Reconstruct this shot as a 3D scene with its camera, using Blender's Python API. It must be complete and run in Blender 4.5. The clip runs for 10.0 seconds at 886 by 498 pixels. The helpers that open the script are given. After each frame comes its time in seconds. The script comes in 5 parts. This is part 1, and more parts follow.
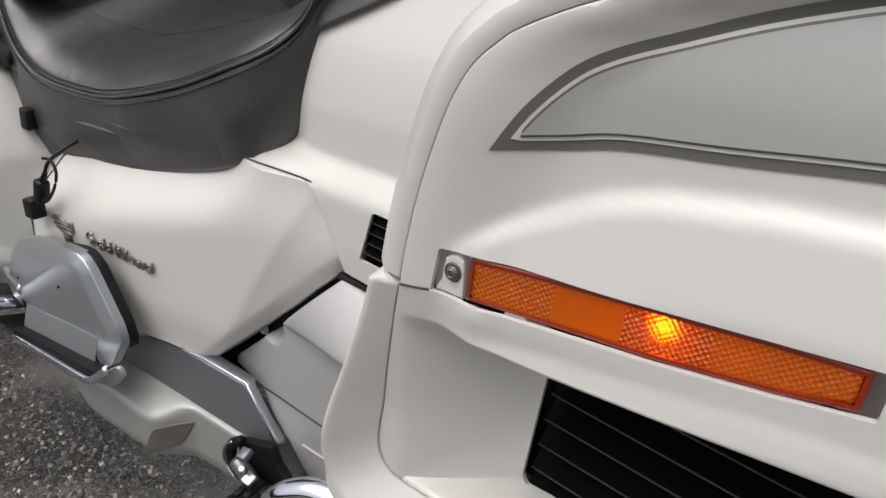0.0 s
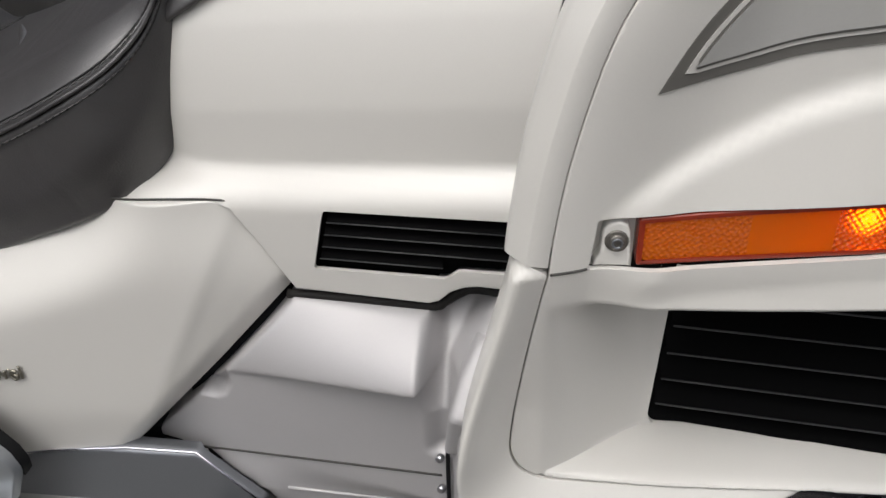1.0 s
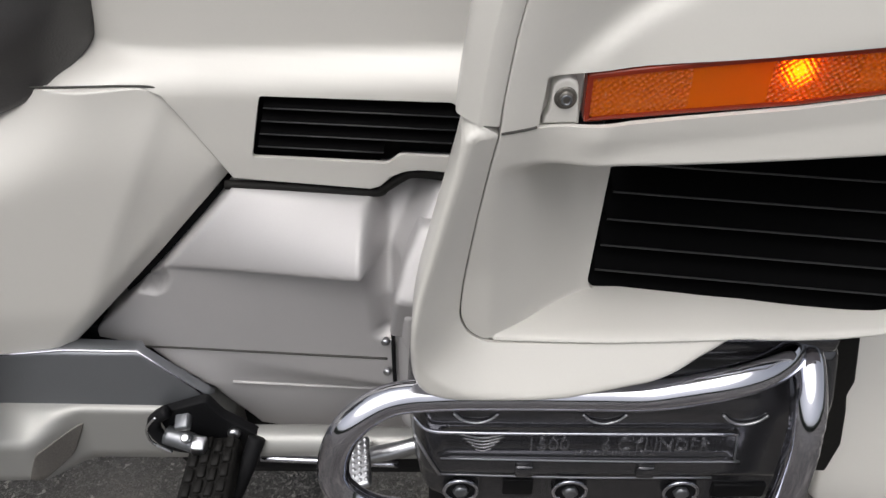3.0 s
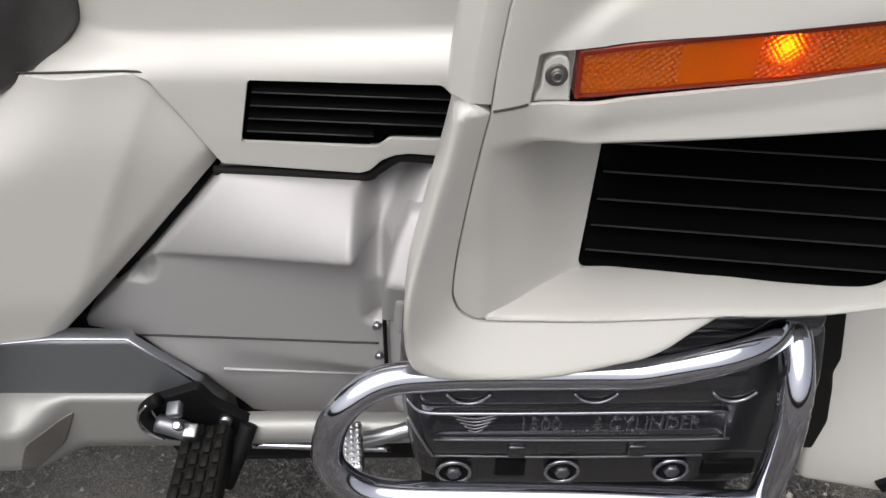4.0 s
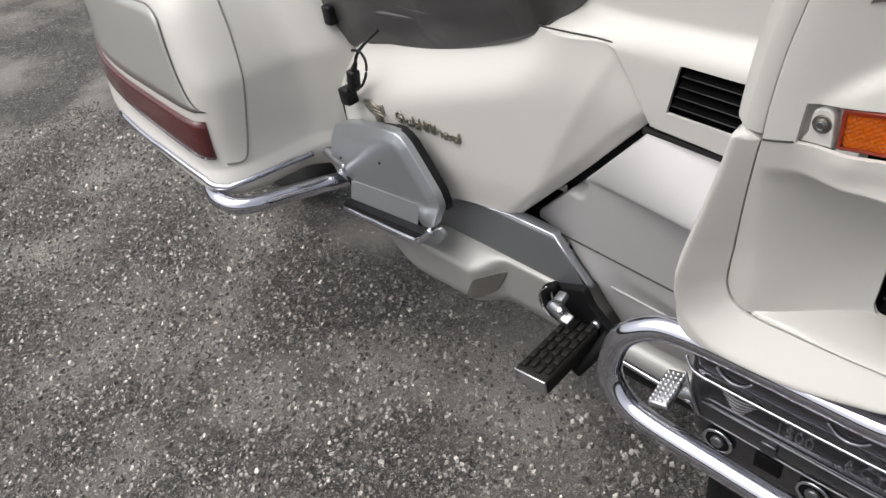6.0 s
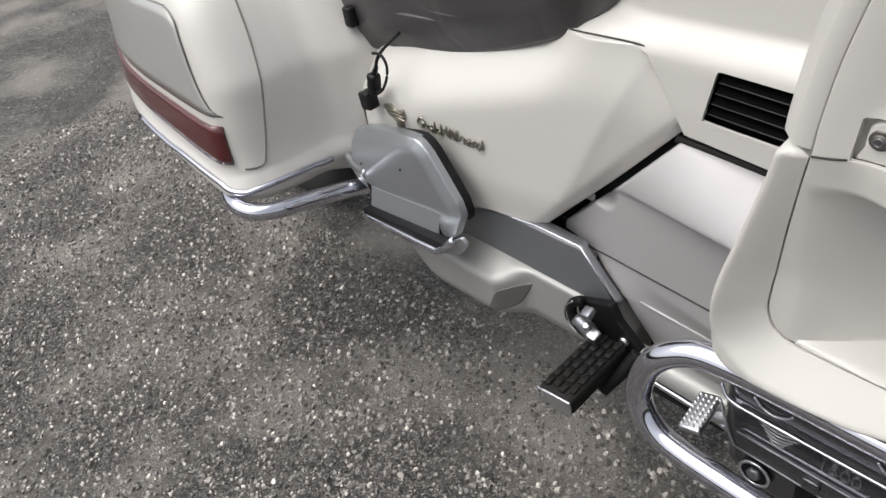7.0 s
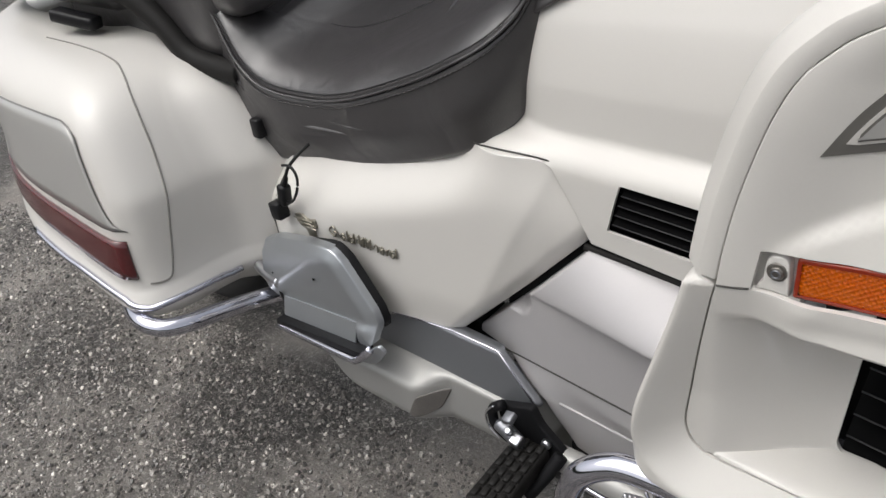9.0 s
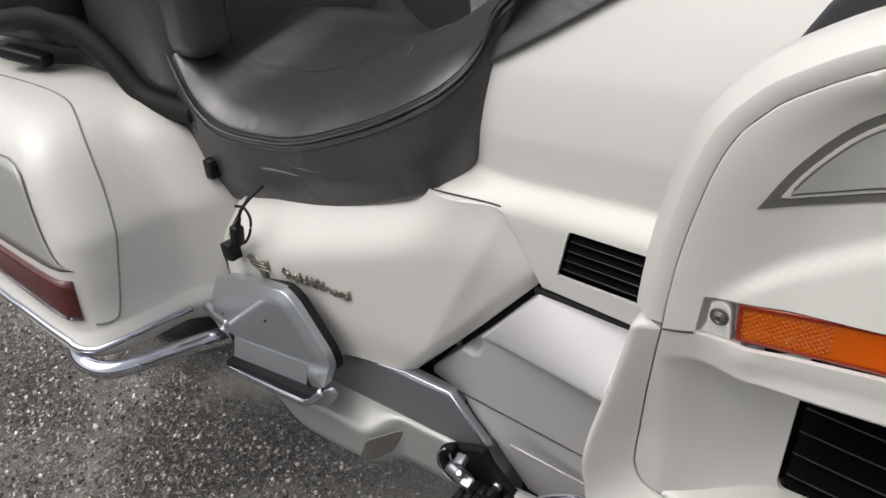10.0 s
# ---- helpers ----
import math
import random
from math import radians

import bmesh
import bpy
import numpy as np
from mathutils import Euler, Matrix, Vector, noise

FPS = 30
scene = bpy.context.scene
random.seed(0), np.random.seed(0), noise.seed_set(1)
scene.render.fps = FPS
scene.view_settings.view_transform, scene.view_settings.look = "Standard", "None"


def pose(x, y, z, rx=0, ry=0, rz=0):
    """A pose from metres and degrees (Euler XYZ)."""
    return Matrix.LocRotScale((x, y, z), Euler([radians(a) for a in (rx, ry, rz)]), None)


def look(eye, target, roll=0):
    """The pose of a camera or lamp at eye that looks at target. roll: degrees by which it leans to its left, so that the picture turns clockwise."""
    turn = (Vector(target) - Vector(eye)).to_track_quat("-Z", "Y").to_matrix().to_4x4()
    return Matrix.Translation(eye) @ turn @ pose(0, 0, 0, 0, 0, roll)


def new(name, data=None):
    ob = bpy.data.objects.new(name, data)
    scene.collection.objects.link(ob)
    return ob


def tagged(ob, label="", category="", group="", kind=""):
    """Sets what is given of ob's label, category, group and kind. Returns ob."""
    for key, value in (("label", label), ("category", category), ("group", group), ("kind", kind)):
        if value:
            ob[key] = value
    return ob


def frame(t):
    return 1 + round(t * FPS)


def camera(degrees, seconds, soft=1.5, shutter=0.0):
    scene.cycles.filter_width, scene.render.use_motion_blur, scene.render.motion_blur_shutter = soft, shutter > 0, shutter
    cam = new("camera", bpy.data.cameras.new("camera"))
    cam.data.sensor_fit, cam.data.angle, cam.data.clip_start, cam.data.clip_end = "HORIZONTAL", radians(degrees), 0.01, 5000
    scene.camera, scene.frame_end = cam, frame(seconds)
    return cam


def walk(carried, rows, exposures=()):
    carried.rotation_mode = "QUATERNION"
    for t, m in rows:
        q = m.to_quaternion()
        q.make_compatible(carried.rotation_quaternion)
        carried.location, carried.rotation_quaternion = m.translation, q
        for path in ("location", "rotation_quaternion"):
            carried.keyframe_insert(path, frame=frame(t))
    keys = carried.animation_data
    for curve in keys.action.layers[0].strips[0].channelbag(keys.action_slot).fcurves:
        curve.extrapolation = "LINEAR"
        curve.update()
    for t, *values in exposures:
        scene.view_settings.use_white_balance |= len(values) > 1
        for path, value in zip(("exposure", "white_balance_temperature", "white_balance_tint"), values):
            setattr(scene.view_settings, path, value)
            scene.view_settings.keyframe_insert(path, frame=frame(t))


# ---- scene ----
cam = camera(60.3, 10.0)
PATH = [
    (0, (-0.0814, 0.0147, 0.9566), (-0.784, 1.1636, 0.2962), 6.14),
    (0.5, (-0.2204, 0.0343, 0.9418), (-0.6005, 1.3341, 0.297), -0.5),
    (1, (-0.2954, 0.0092, 0.9503), (-0.4699, 1.2866, 0.1836), -2.5),
    (1.5, (-0.3141, -0.007, 0.9382), (-0.3485, 1.2305, 0.0913), -1.27),
    (2, (-0.3129, -0.0059, 0.9353), (-0.3273, 1.2127, 0.0608), -0.01),
    (2.5, (-0.3096, -0.0087, 0.9335), (-0.3362, 1.1998, 0.0453), -0.34),
    (4, (-0.3137, -0.0186, 0.9258), (-0.3042, 1.1735, 0.0154), -0.13),
    (4.5, (-0.3141, -0.0157, 0.9289), (-0.3141, 1.1743, 0.0157), -0.0),
    (5, (-0.2713, -0.052, 0.9498), (-0.5984, 1.1066, 0.0549), -3.83),
    (5.5, (-0.1455, -0.0516, 0.9834), (-0.9051, 0.8848, 0.0911), -7.92),
    (6, (-0.1189, -0.0723, 0.9997), (-1.0482, 0.6744, 0.0892), -9.52),
    (6.2, (-0.122, -0.059, 0.993), (-1.403, 0.884, -0.220), -10.3),
    (7.3, (-0.147, -0.043, 0.988), (-1.434, 0.908, -0.212), -10.5),
    (7.5, (-0.1493, -0.0512, 0.9941), (-1.0927, 0.6888, 0.0928), -10.19),
    (8, (-0.1446, -0.0384, 1.006), (-1.0665, 0.7685, 0.1406), -9.45),
    (8.5, (-0.1446, -0.0358, 1.0182), (-1.0496, 0.8355, 0.1985), -8.27),
    (9, (-0.1567, -0.0322, 1.0164), (-1.0455, 0.8728, 0.2158), -7.76),
    (9.5, (-0.169, -0.0246, 1.0167), (-1.0373, 0.8947, 0.2101), -7.2),
    (10, (-0.1549, -0.0424, 1.0242), (-0.9858, 0.9628, 0.2832), -4.75),
]
walk(cam, [(t, look(eye, target, roll)) for t, eye, target, roll in PATH], [(0.0, 0.42), (0.5, 0.46), (1.0, 0.34), (2.0, 0.28), (4.5, 0.36), (5.0, 0.37), (6.0, 0.53), (7.5, 0.58), (8.0, 0.52), (8.5, 0.49), (9.5, 0.40), (10.0, 0.38)])

# ---- sky and light ----
world = bpy.data.worlds.new("overcast_sky")
scene.world = world
world.use_nodes = True
wn = world.node_tree
sky = wn.nodes.new("ShaderNodeTexSky")
sky.sky_type, sky.sun_disc = "NISHITA", False
sky.sun_elevation, sky.sun_rotation = radians(65), radians(207)
sky.air_density, sky.dust_density, sky.ozone_density = 1.0, 6.0, 1.0
grey = wn.nodes.new("ShaderNodeHueSaturation")
grey.inputs["Saturation"].default_value = 0.25
wn.links.new(sky.outputs[0], grey.inputs["Color"])
wn.links.new(grey.outputs[0], wn.nodes["Background"].inputs["Color"])
wn.nodes["Background"].inputs["Strength"].default_value = 0.13
sun = new("sun", bpy.data.lights.new("sun", "SUN"))
sun.data.energy, sun.data.angle, sun.data.color = 0.74, radians(70), (1.0, 0.985, 0.96)
sun.matrix_world = look((-1.1, -1.8, 5.6), (0, 0.4, 0))


# ---- materials ----
def material(name, colour, rough=0.5, metal=0.0, coat=0.0, grain=0.0, grain_size=200.0, bump=0.0, bump_size=300.0, stain=0.0, stain_size=9.0, stain_colour=None, spec=0.5, crumple=0.0):
    """A surface with variation at two scales: fine grain, larger stains, and a fine relief."""
    m = bpy.data.materials.new(name)
    m.use_nodes = True
    n, l = m.node_tree.nodes, m.node_tree.links
    b = n["Principled BSDF"]
    b.inputs["Base Color"].default_value = (*colour, 1)
    b.inputs["Roughness"].default_value = rough
    b.inputs["Metallic"].default_value = metal
    b.inputs["Coat Weight"].default_value = coat
    b.inputs["Coat Roughness"].default_value = 0.06
    b.inputs["Specular IOR Level"].default_value = spec
    pos = n.new("ShaderNodeTexCoord")
    if grain or stain:
        fine = n.new("ShaderNodeTexNoise")
        fine.inputs["Scale"].default_value, fine.inputs["Detail"].default_value = grain_size, 3
        big = n.new("ShaderNodeTexNoise")
        big.inputs["Scale"].default_value, big.inputs["Detail"].default_value = stain_size, 6
        for t in (fine, big):
            l.new(pos.outputs["Object"], t.inputs["Vector"])
        a = n.new("ShaderNodeMix")
        a.data_type = "RGBA"
        a.inputs[6].default_value = (*[c * (1 - grain) for c in colour], 1)
        a.inputs[7].default_value = (*[min(1, c * (1 + grain)) for c in colour], 1)
        l.new(fine.outputs[0], a.inputs[0])
        c = n.new("ShaderNodeMix")
        c.data_type = "RGBA"
        c.inputs[7].default_value = (*(stain_colour or [v * 0.6 for v in colour]), 1)
        r = n.new("ShaderNodeMapRange")
        r.inputs[1].default_value, r.inputs[2].default_value = 0.5, 0.8
        r.inputs[4].default_value = stain
        l.new(big.outputs[0], r.inputs[0])
        l.new(r.outputs[0], c.inputs[0])
        l.new(a.outputs[2], c.inputs[6])
        l.new(c.outputs[2], b.inputs["Base Color"])
        rr = n.new("ShaderNodeMapRange")
        rr.inputs[3].default_value, rr.inputs[4].default_value = rough * 0.85, min(1, rough * 1.25)
        l.new(big.outputs[0], rr.inputs[0])
        l.new(rr.outputs[0], b.inputs["Roughness"])
    if bump:
        t = n.new("ShaderNodeTexNoise")
        t.inputs["Scale"].default_value, t.inputs["Detail"].default_value = bump_size, 4
        l.new(pos.outputs["Object"], t.inputs["Vector"])
        k = n.new("ShaderNodeBump")
        k.inputs["Strength"].default_value, k.inputs["Distance"].default_value = bump, 0.001
        l.new(t.outputs[0], k.inputs["Height"])
        l.new(k.outputs[0], b.inputs["Normal"])
        if crumple:
            w = n.new("ShaderNodeTexNoise")
            w.inputs["Scale"].default_value, w.inputs["Detail"].default_value, w.inputs["Distortion"].default_value = 13, 2, 1.2
            l.new(pos.outputs["Object"], w.inputs["Vector"])
            c2 = n.new("ShaderNodeBump")
            c2.inputs["Strength"].default_value, c2.inputs["Distance"].default_value = crumple, 0.012
            l.new(w.outputs[0], c2.inputs["Height"])
            l.new(c2.outputs[0], k.inputs["Normal"])
    return m


PEARL = material("pearl_white_paint", (0.59, 0.573, 0.54), 0.34, 0.0, 0.32, grain=0.02, grain_size=900, stain=0.06, stain_size=5)
SILVER = material("silver_satin_paint", (0.43, 0.418, 0.421), 0.5, 0.3, 0.1, grain=0.05, grain_size=1200, stain=0.12, stain_size=7)
STEEL = material("satin_steel_grey", (0.215, 0.222, 0.24), 0.32, 0.75, 0.1, grain=0.05, grain_size=800, stain=0.15, stain_size=12)
CAST = material("cast_cover_grey", (0.092, 0.092, 0.10), 0.15, 0.75, 0.2, grain=0.05, grain_size=700, stain=0.2, stain_size=14)
RELIEF = material("cast_lettering", (0.27, 0.27, 0.285), 0.2, 0.8, grain=0.05, stain=0.2, stain_size=60)
CHROME = material("chrome", (0.60, 0.605, 0.67), 0.075, 1.0, stain=0.12, grain=0.01, stain_size=20)
ALLOY = material("satin_alloy", (0.43, 0.452, 0.475), 0.3, 0.8, grain=0.03, grain_size=900, stain=0.12, stain_size=14)
DULL_CHROME = material("worn_chrome", (0.56, 0.565, 0.59), 0.27, 1.0, stain=0.06, grain=0.03, stain_size=18)
LEATHER = material("black_leather", (0.034, 0.0315, 0.0325), 0.36, grain=0.15, grain_size=500, bump=0.35, bump_size=700, stain=0.3, stain_size=8, stain_colour=(0.05, 0.046, 0.048), spec=1.0, crumple=0.22)
PALE = material("pale_silver_paint", (0.31, 0.308, 0.296), 0.36, 0.25, 0.2, grain=0.04, grain_size=900, stain=0.2, stain_size=10)
VENT = material("matt_black_plastic", (0.0018, 0.0018, 0.002), 0.6, grain=0.1, stain=0.3, stain_colour=(0.005, 0.005, 0.005), spec=0.06)
# lighter black that paints the thin highlight along louvre edges
SLAT_GLINT = material("black_edge_highlight", (0.022, 0.022, 0.024), 0.45, grain=0.3, grain_size=120)
THREAD = material("dark_thread", (0.012, 0.012, 0.013), 0.7)
STITCH_THREAD = material("grey_thread", (0.075, 0.07, 0.07), 0.8)
PLASTIC = material("black_plastic", (0.006, 0.006, 0.007), 0.42, spec=0.25, grain=0.1, bump=0.1, bump_size=900, stain=0.3, stain_colour=(0.03, 0.03, 0.03))
RUBBER = material("black_rubber", (0.009, 0.0085, 0.008), 0.6, spec=0.2, grain=0.2, bump=0.3, bump_size=500, stain=0.4, stain_colour=(0.018, 0.016, 0.014))
# near-black paint, also used to colour shaded openings dark
DARK = material("dark_paint_and_shade", (0.005, 0.005, 0.006), 0.6, spec=0.2, grain=0.1, stain=0.2)
DECAL = material("grey_vinyl", (0.36, 0.355, 0.34), 0.3, 0.1, 0.5, grain=0.03, grain_size=900, stain=0.05)
DECAL_EDGE = material("dark_grey_vinyl", (0.12, 0.115, 0.105), 0.35, 0.0, 0.3, grain=0.05, stain=0.1)
RED = material("dark_red_reflector", (0.078, 0.011, 0.012), 0.2, 0.0, 0.6, grain=0.25, grain_size=160, stain=0.3, stain_size=30, stain_colour=(0.09, 0.01, 0.01))
GOLD = material("gilt_badge", (0.32, 0.30, 0.25), 0.3, 0.8, stain=0.4, stain_size=150, stain_colour=(0.05, 0.045, 0.035), grain=0.1)
SEAM = material("seam_shadow_gap", (0.05, 0.048, 0.044), 0.8, grain=0.1)
SEAM_GREY = material("grey_brown_joint", (0.20, 0.19, 0.175), 0.8, grain=0.2)
GRID = material("grey_wire_mesh", (0.15, 0.14, 0.13), 0.5, 0.3, grain=0.5, grain_size=900, bump=0.5, bump_size=900)
TRIM = material("dark_grey_trim", (0.055, 0.054, 0.058), 0.5, grain=0.1, grain_size=600, bump=0.2, bump_size=700, stain=0.2)
TYRE = material("tyre_rubber", (0.018, 0.018, 0.018), 0.8, grain=0.2, bump=0.3, stain=0.2)


# ---- building helpers ----
def part(name, bm, mat, parent, label="", smooth=True, solid=0.0):
    me = bpy.data.meshes.new(name)
    bmesh.ops.recalc_face_normals(bm, faces=bm.faces)
    for f in bm.faces:
        f.smooth = smooth
    bm.to_mesh(me)
    bm.free()
    me.materials.append(mat)
    ob = new(name, me)
    ob.parent = parent
    if parent:
        ob.matrix_parent_inverse = parent.matrix_basis.inverted()
    if label:
        tagged(ob, label)
    if solid:
        mod = ob.modifiers.new("thickness", "SOLIDIFY")
        mod.thickness, mod.offset = solid, 0
    return ob


def step(a, b, v):
    """Smooth rise from 0 at a to 1 at b."""
    k = min(1.0, max(0.0, (v - a) / (b - a)))
    return k * k * (3 - 2 * k)


def lerp(table, v):
    """Piecewise straight line through (key, value) pairs."""
    if v <= table[0][0]:
        return table[0][1]
    for (a, p), (b, q) in zip(table, table[1:]):
        if v <= b:
            return p + (q - p) * (v - a) / (b - a)
    return table[-1][1]


def curve(points, n=6, closed=False):
    """A smooth run of points through the given ones (Catmull-Rom)."""
    p = [Vector(q) for q in points]
    out = []
    last = len(p) if closed else len(p) - 1
    for i in range(last):
        a, b, c, d = (p[(i + k) % len(p)] if closed else p[min(len(p) - 1, max(0, i + k))] for k in (-1, 0, 1, 2))
        for j in range(n):
            t = j / n
            out.append(0.5 * (2 * b + (c - a) * t + (2 * a - 5 * b + 4 * c - d) * t * t + (3 * b - a - 3 * c + d) * t ** 3))
    if not closed:
        out.append(p[-1])
    return out


def dense(poly, gap, closed=True):
    out = []
    for a, b in zip(poly, poly[1:] + poly[:1] if closed else poly[1:]):
        a, b = Vector(a), Vector(b)
        k = max(1, round((b - a).length / gap))
        out += [a.lerp(b, i / k) for i in range(k)]
    if not closed:
        out.append(Vector(poly[-1]))
    return out


def rounded(poly, r, n=4):
    """A polygon with its corners rounded."""
    out = []
    for i, b in enumerate(poly):
        a, b, c = Vector(poly[i - 1]), Vector(b), Vector(poly[(i + 1) % len(poly)])
        k = min(r, (a - b).length * 0.45, (c - b).length * 0.45)
        p, q = b + (a - b).normalized() * k, b + (c - b).normalized() * k
        for j in range(n + 1):
            t = j / n
            out.append((1 - t) ** 2 * p + 2 * t * (1 - t) * b + t * t * q)
    return out


def inside(poly, pts):
    """Which of the points (rows of x, z) lie in a polygon."""
    a = np.array([tuple(p)[:2] for p in poly])
    b = np.roll(a, -1, 0)
    pts = np.asarray(pts, float).reshape(-1, 2)
    hit = np.zeros(len(pts), bool)
    for (x1, z1), (x2, z2) in zip(a, b):
        if z1 != z2:
            cross = ((z1 > pts[:, 1]) != (z2 > pts[:, 1])) & (pts[:, 0] < (x2 - x1) * (pts[:, 1] - z1) / (z2 - z1) + x1)
            hit ^= cross
    return hit


def off_edge(poly, pts):
    """How far each point lies from a polygon's outline."""
    a = np.array([tuple(p)[:2] for p in poly])
    b = np.roll(a, -1, 0)
    pts = np.asarray(pts, float).reshape(-1, 2)
    best = np.full(len(pts), 9.0)
    for p, q in zip(a, b):
        d, w = q - p, pts - p
        t = np.clip((w @ d) / max(d @ d, 1e-12), 0, 1)
        best = np.minimum(best, np.sqrt(((w - t[:, None] * d) ** 2).sum(1)))
    return best


def inset(poly, r):
    """A polygon drawn in by r (points in order, either way round)."""
    area = sum(poly[i - 1][0] * poly[i][1] - poly[i][0] * poly[i - 1][1] for i in range(len(poly)))
    sign = 1 if area > 0 else -1
    out = []
    for i, b in enumerate(poly):
        a, b, c = Vector(poly[i - 1]), Vector(b), Vector(poly[(i + 1) % len(poly)])
        u, v = (b - a).normalized(), (c - b).normalized()
        n1, n2 = Vector((-u.y, u.x)) * sign, Vector((-v.y, v.x)) * sign
        m = n1 + n2
        m = m / max(0.5, m.length_squared / 2)
        out.append(b + m * r)
    return out


def panel(outline, depth_at, gap=0.008, roll=0.004, back=0.02, holes=(), hole_back=0.02, axis="y", roll_line=None, extra=(), bare=None):
    """A formed sheet seen from its side: an outline in (x, z), its depth y from depth_at(x, z), edges rolled back.
    axis 'x' makes the outline lie in (y, z) and the depth run along -x. roll_line: the only stretch of the edge that is rolled."""
    from mathutils.geometry import delaunay_2d_cdt
    edge = dense(outline, gap)
    rims = [edge] + [dense(h, gap) for h in holes]
    pts, edges = [], []
    for rim in rims:
        k = len(pts)
        pts += rim
        edges += [(k + i, k + (i + 1) % len(rim)) for i in range(len(rim))]
    arr = np.array([tuple(p) for p in pts])
    if roll:
        for d in (0.25, 0.6, 1.0, 1.6):
            q = np.array([tuple(p) for p in inset(edge, roll * d)])
            keep = inside(edge, q) & (off_edge(edge, q) > roll * d * 0.8)
            pts += [Vector(p) for p in q[keep]]
    lo, hi = np.array([tuple(p) for p in edge]).min(0), np.array([tuple(p) for p in edge]).max(0)
    grid = np.array([(x + 0.5 * gap * (j % 2), z) for j, z in enumerate(np.arange(lo[1] + gap * 0.4, hi[1], gap * 0.87)) for x in np.arange(lo[0], hi[0], gap)])
    keep = inside(edge, grid)
    for h in rims[1:]:
        keep &= ~inside(h, grid)
    grid = grid[keep]
    clear = max(gap * 0.6, roll * 1.8)
    if len(grid):
        away = off_edge(edge, grid) > clear
        for h in rims[1:]:
            away &= off_edge(h, grid) > gap * 0.6
        if len(extra):
            near = np.array(extra)
            away &= np.array([np.abs(near - g).max(1).min() > 0.0022 for g in grid])
        if bare:
            away &= np.array([not bare(*g) for g in grid])
        pts += [Vector(p) for p in grid[away]]
    if len(extra):
        more = np.array(extra)
        keep = inside(edge, more) & (off_edge(edge, more) > 0.0005)
        for h in rims[1:]:
            keep &= ~inside(h, more) & (off_edge(h, more) > 0.0005)
        pts += [Vector(p) for p in more[keep]]
    verts, _, faces, *_ = delaunay_2d_cdt(pts, edges, [], 0, 1e-6)
    flat = np.array([tuple(p) for p in verts])
    dist = off_edge(edge, flat)
    if roll_line:
        dist = off_edge(list(roll_line) + list(roll_line)[-2:0:-1], flat)
    bm = bmesh.new()
    made = []
    for p, d in zip(flat, dist):
        y = depth_at(float(p[0]), float(p[1]))
        if roll and d < roll:
            y += roll - math.sqrt(max(0, roll ** 2 - (roll - d) ** 2))
        made.append(bm.verts.new((p[0], y, p[1]) if axis == "y" else (y, p[0], p[1])))
    mid = np.array([flat[list(f)].mean(0) for f in faces])
    keep = inside(edge, mid)
    for h in rims[1:]:
        keep &= ~inside(h, mid)
    for f, k in zip(faces, keep):
        if k:
            bm.faces.new([made[i] for i in f])
    open_edges = [e for e in bm.edges if len(e.link_faces) == 1]
    for e in open_edges:
        c = [((v.co.x, v.co.z) if axis == "y" else (v.co.y, v.co.z)) for v in e.verts]
        on_hole = any(off_edge(h, c).max() < 1e-4 for h in rims[1:])
        off_roll = roll_line and off_edge(list(roll_line) + list(roll_line)[-2:0:-1], c).max() > 1e-3
        if not roll or on_hole or off_roll:
            e.smooth = False
    got = [v for v in bmesh.ops.extrude_edge_only(bm, edges=open_edges)["geom"] if isinstance(v, bmesh.types.BMVert)]
    at = np.array([(v.co.x, v.co.z) if axis == "y" else (v.co.y, v.co.z) for v in got])
    near_hole = np.zeros(len(got), bool)
    for h in rims[1:]:
        near_hole |= off_edge(h, at) < 1e-4
    for v, k in zip(got, near_hole):
        push = hole_back if k else back
        if axis == "y":
            v.co.y += push
        else:
            v.co.x -= push
    bmesh.ops.delete(bm, geom=[v for v in bm.verts if not v.link_faces], context="VERTS")
    return bm


def tube(points, r, n=12, smooth=6, closed=False, caps=True, squash=1.0, taper=None):
    """A round bar along a smooth line through the points."""
    p = curve(points, smooth, closed) if smooth else [Vector(q) for q in points]
    bm = bmesh.new()
    rings = []
    up = Vector((0.13, 0.21, 0.97))
    for i, q in enumerate(p):
        a, b = p[i - 1] if (i or closed) else p[0], p[(i + 1) % len(p)] if (closed or i < len(p) - 1) else p[-1]
        t = (b - a).normalized()
        s = t.cross(up).normalized()
        u = s.cross(t)
        k = r if not taper else r * lerp(taper, i / (len(p) - 1))
        rings.append([bm.verts.new(q + s * k * math.cos(2 * math.pi * j / n) + u * k * squash * math.sin(2 * math.pi * j / n)) for j in range(n)])
    pairs = list(zip(rings, rings[1:])) + ([(rings[-1], rings[0])] if closed else [])
    for a, b in pairs:
        for j in range(n):
            bm.faces.new((a[j], a[(j + 1) % n], b[(j + 1) % n], b[j]))
    if caps and not closed:
        bm.faces.new(rings[0]), bm.faces.new(rings[-1])
    return bm


def loft(rows, close_rows=False):
    """A sheet through rows of points of equal length."""
    bm = bmesh.new()
    g = [[bm.verts.new(q) for q in row] for row in rows]
    for a, b in zip(g, g[1:]):
        for i in range(len(a) - 1):
            bm.faces.new((a[i], a[i + 1], b[i + 1], b[i]))
        if close_rows:
            bm.faces.new((a[-1], a[0], b[0], b[-1]))
    return bm


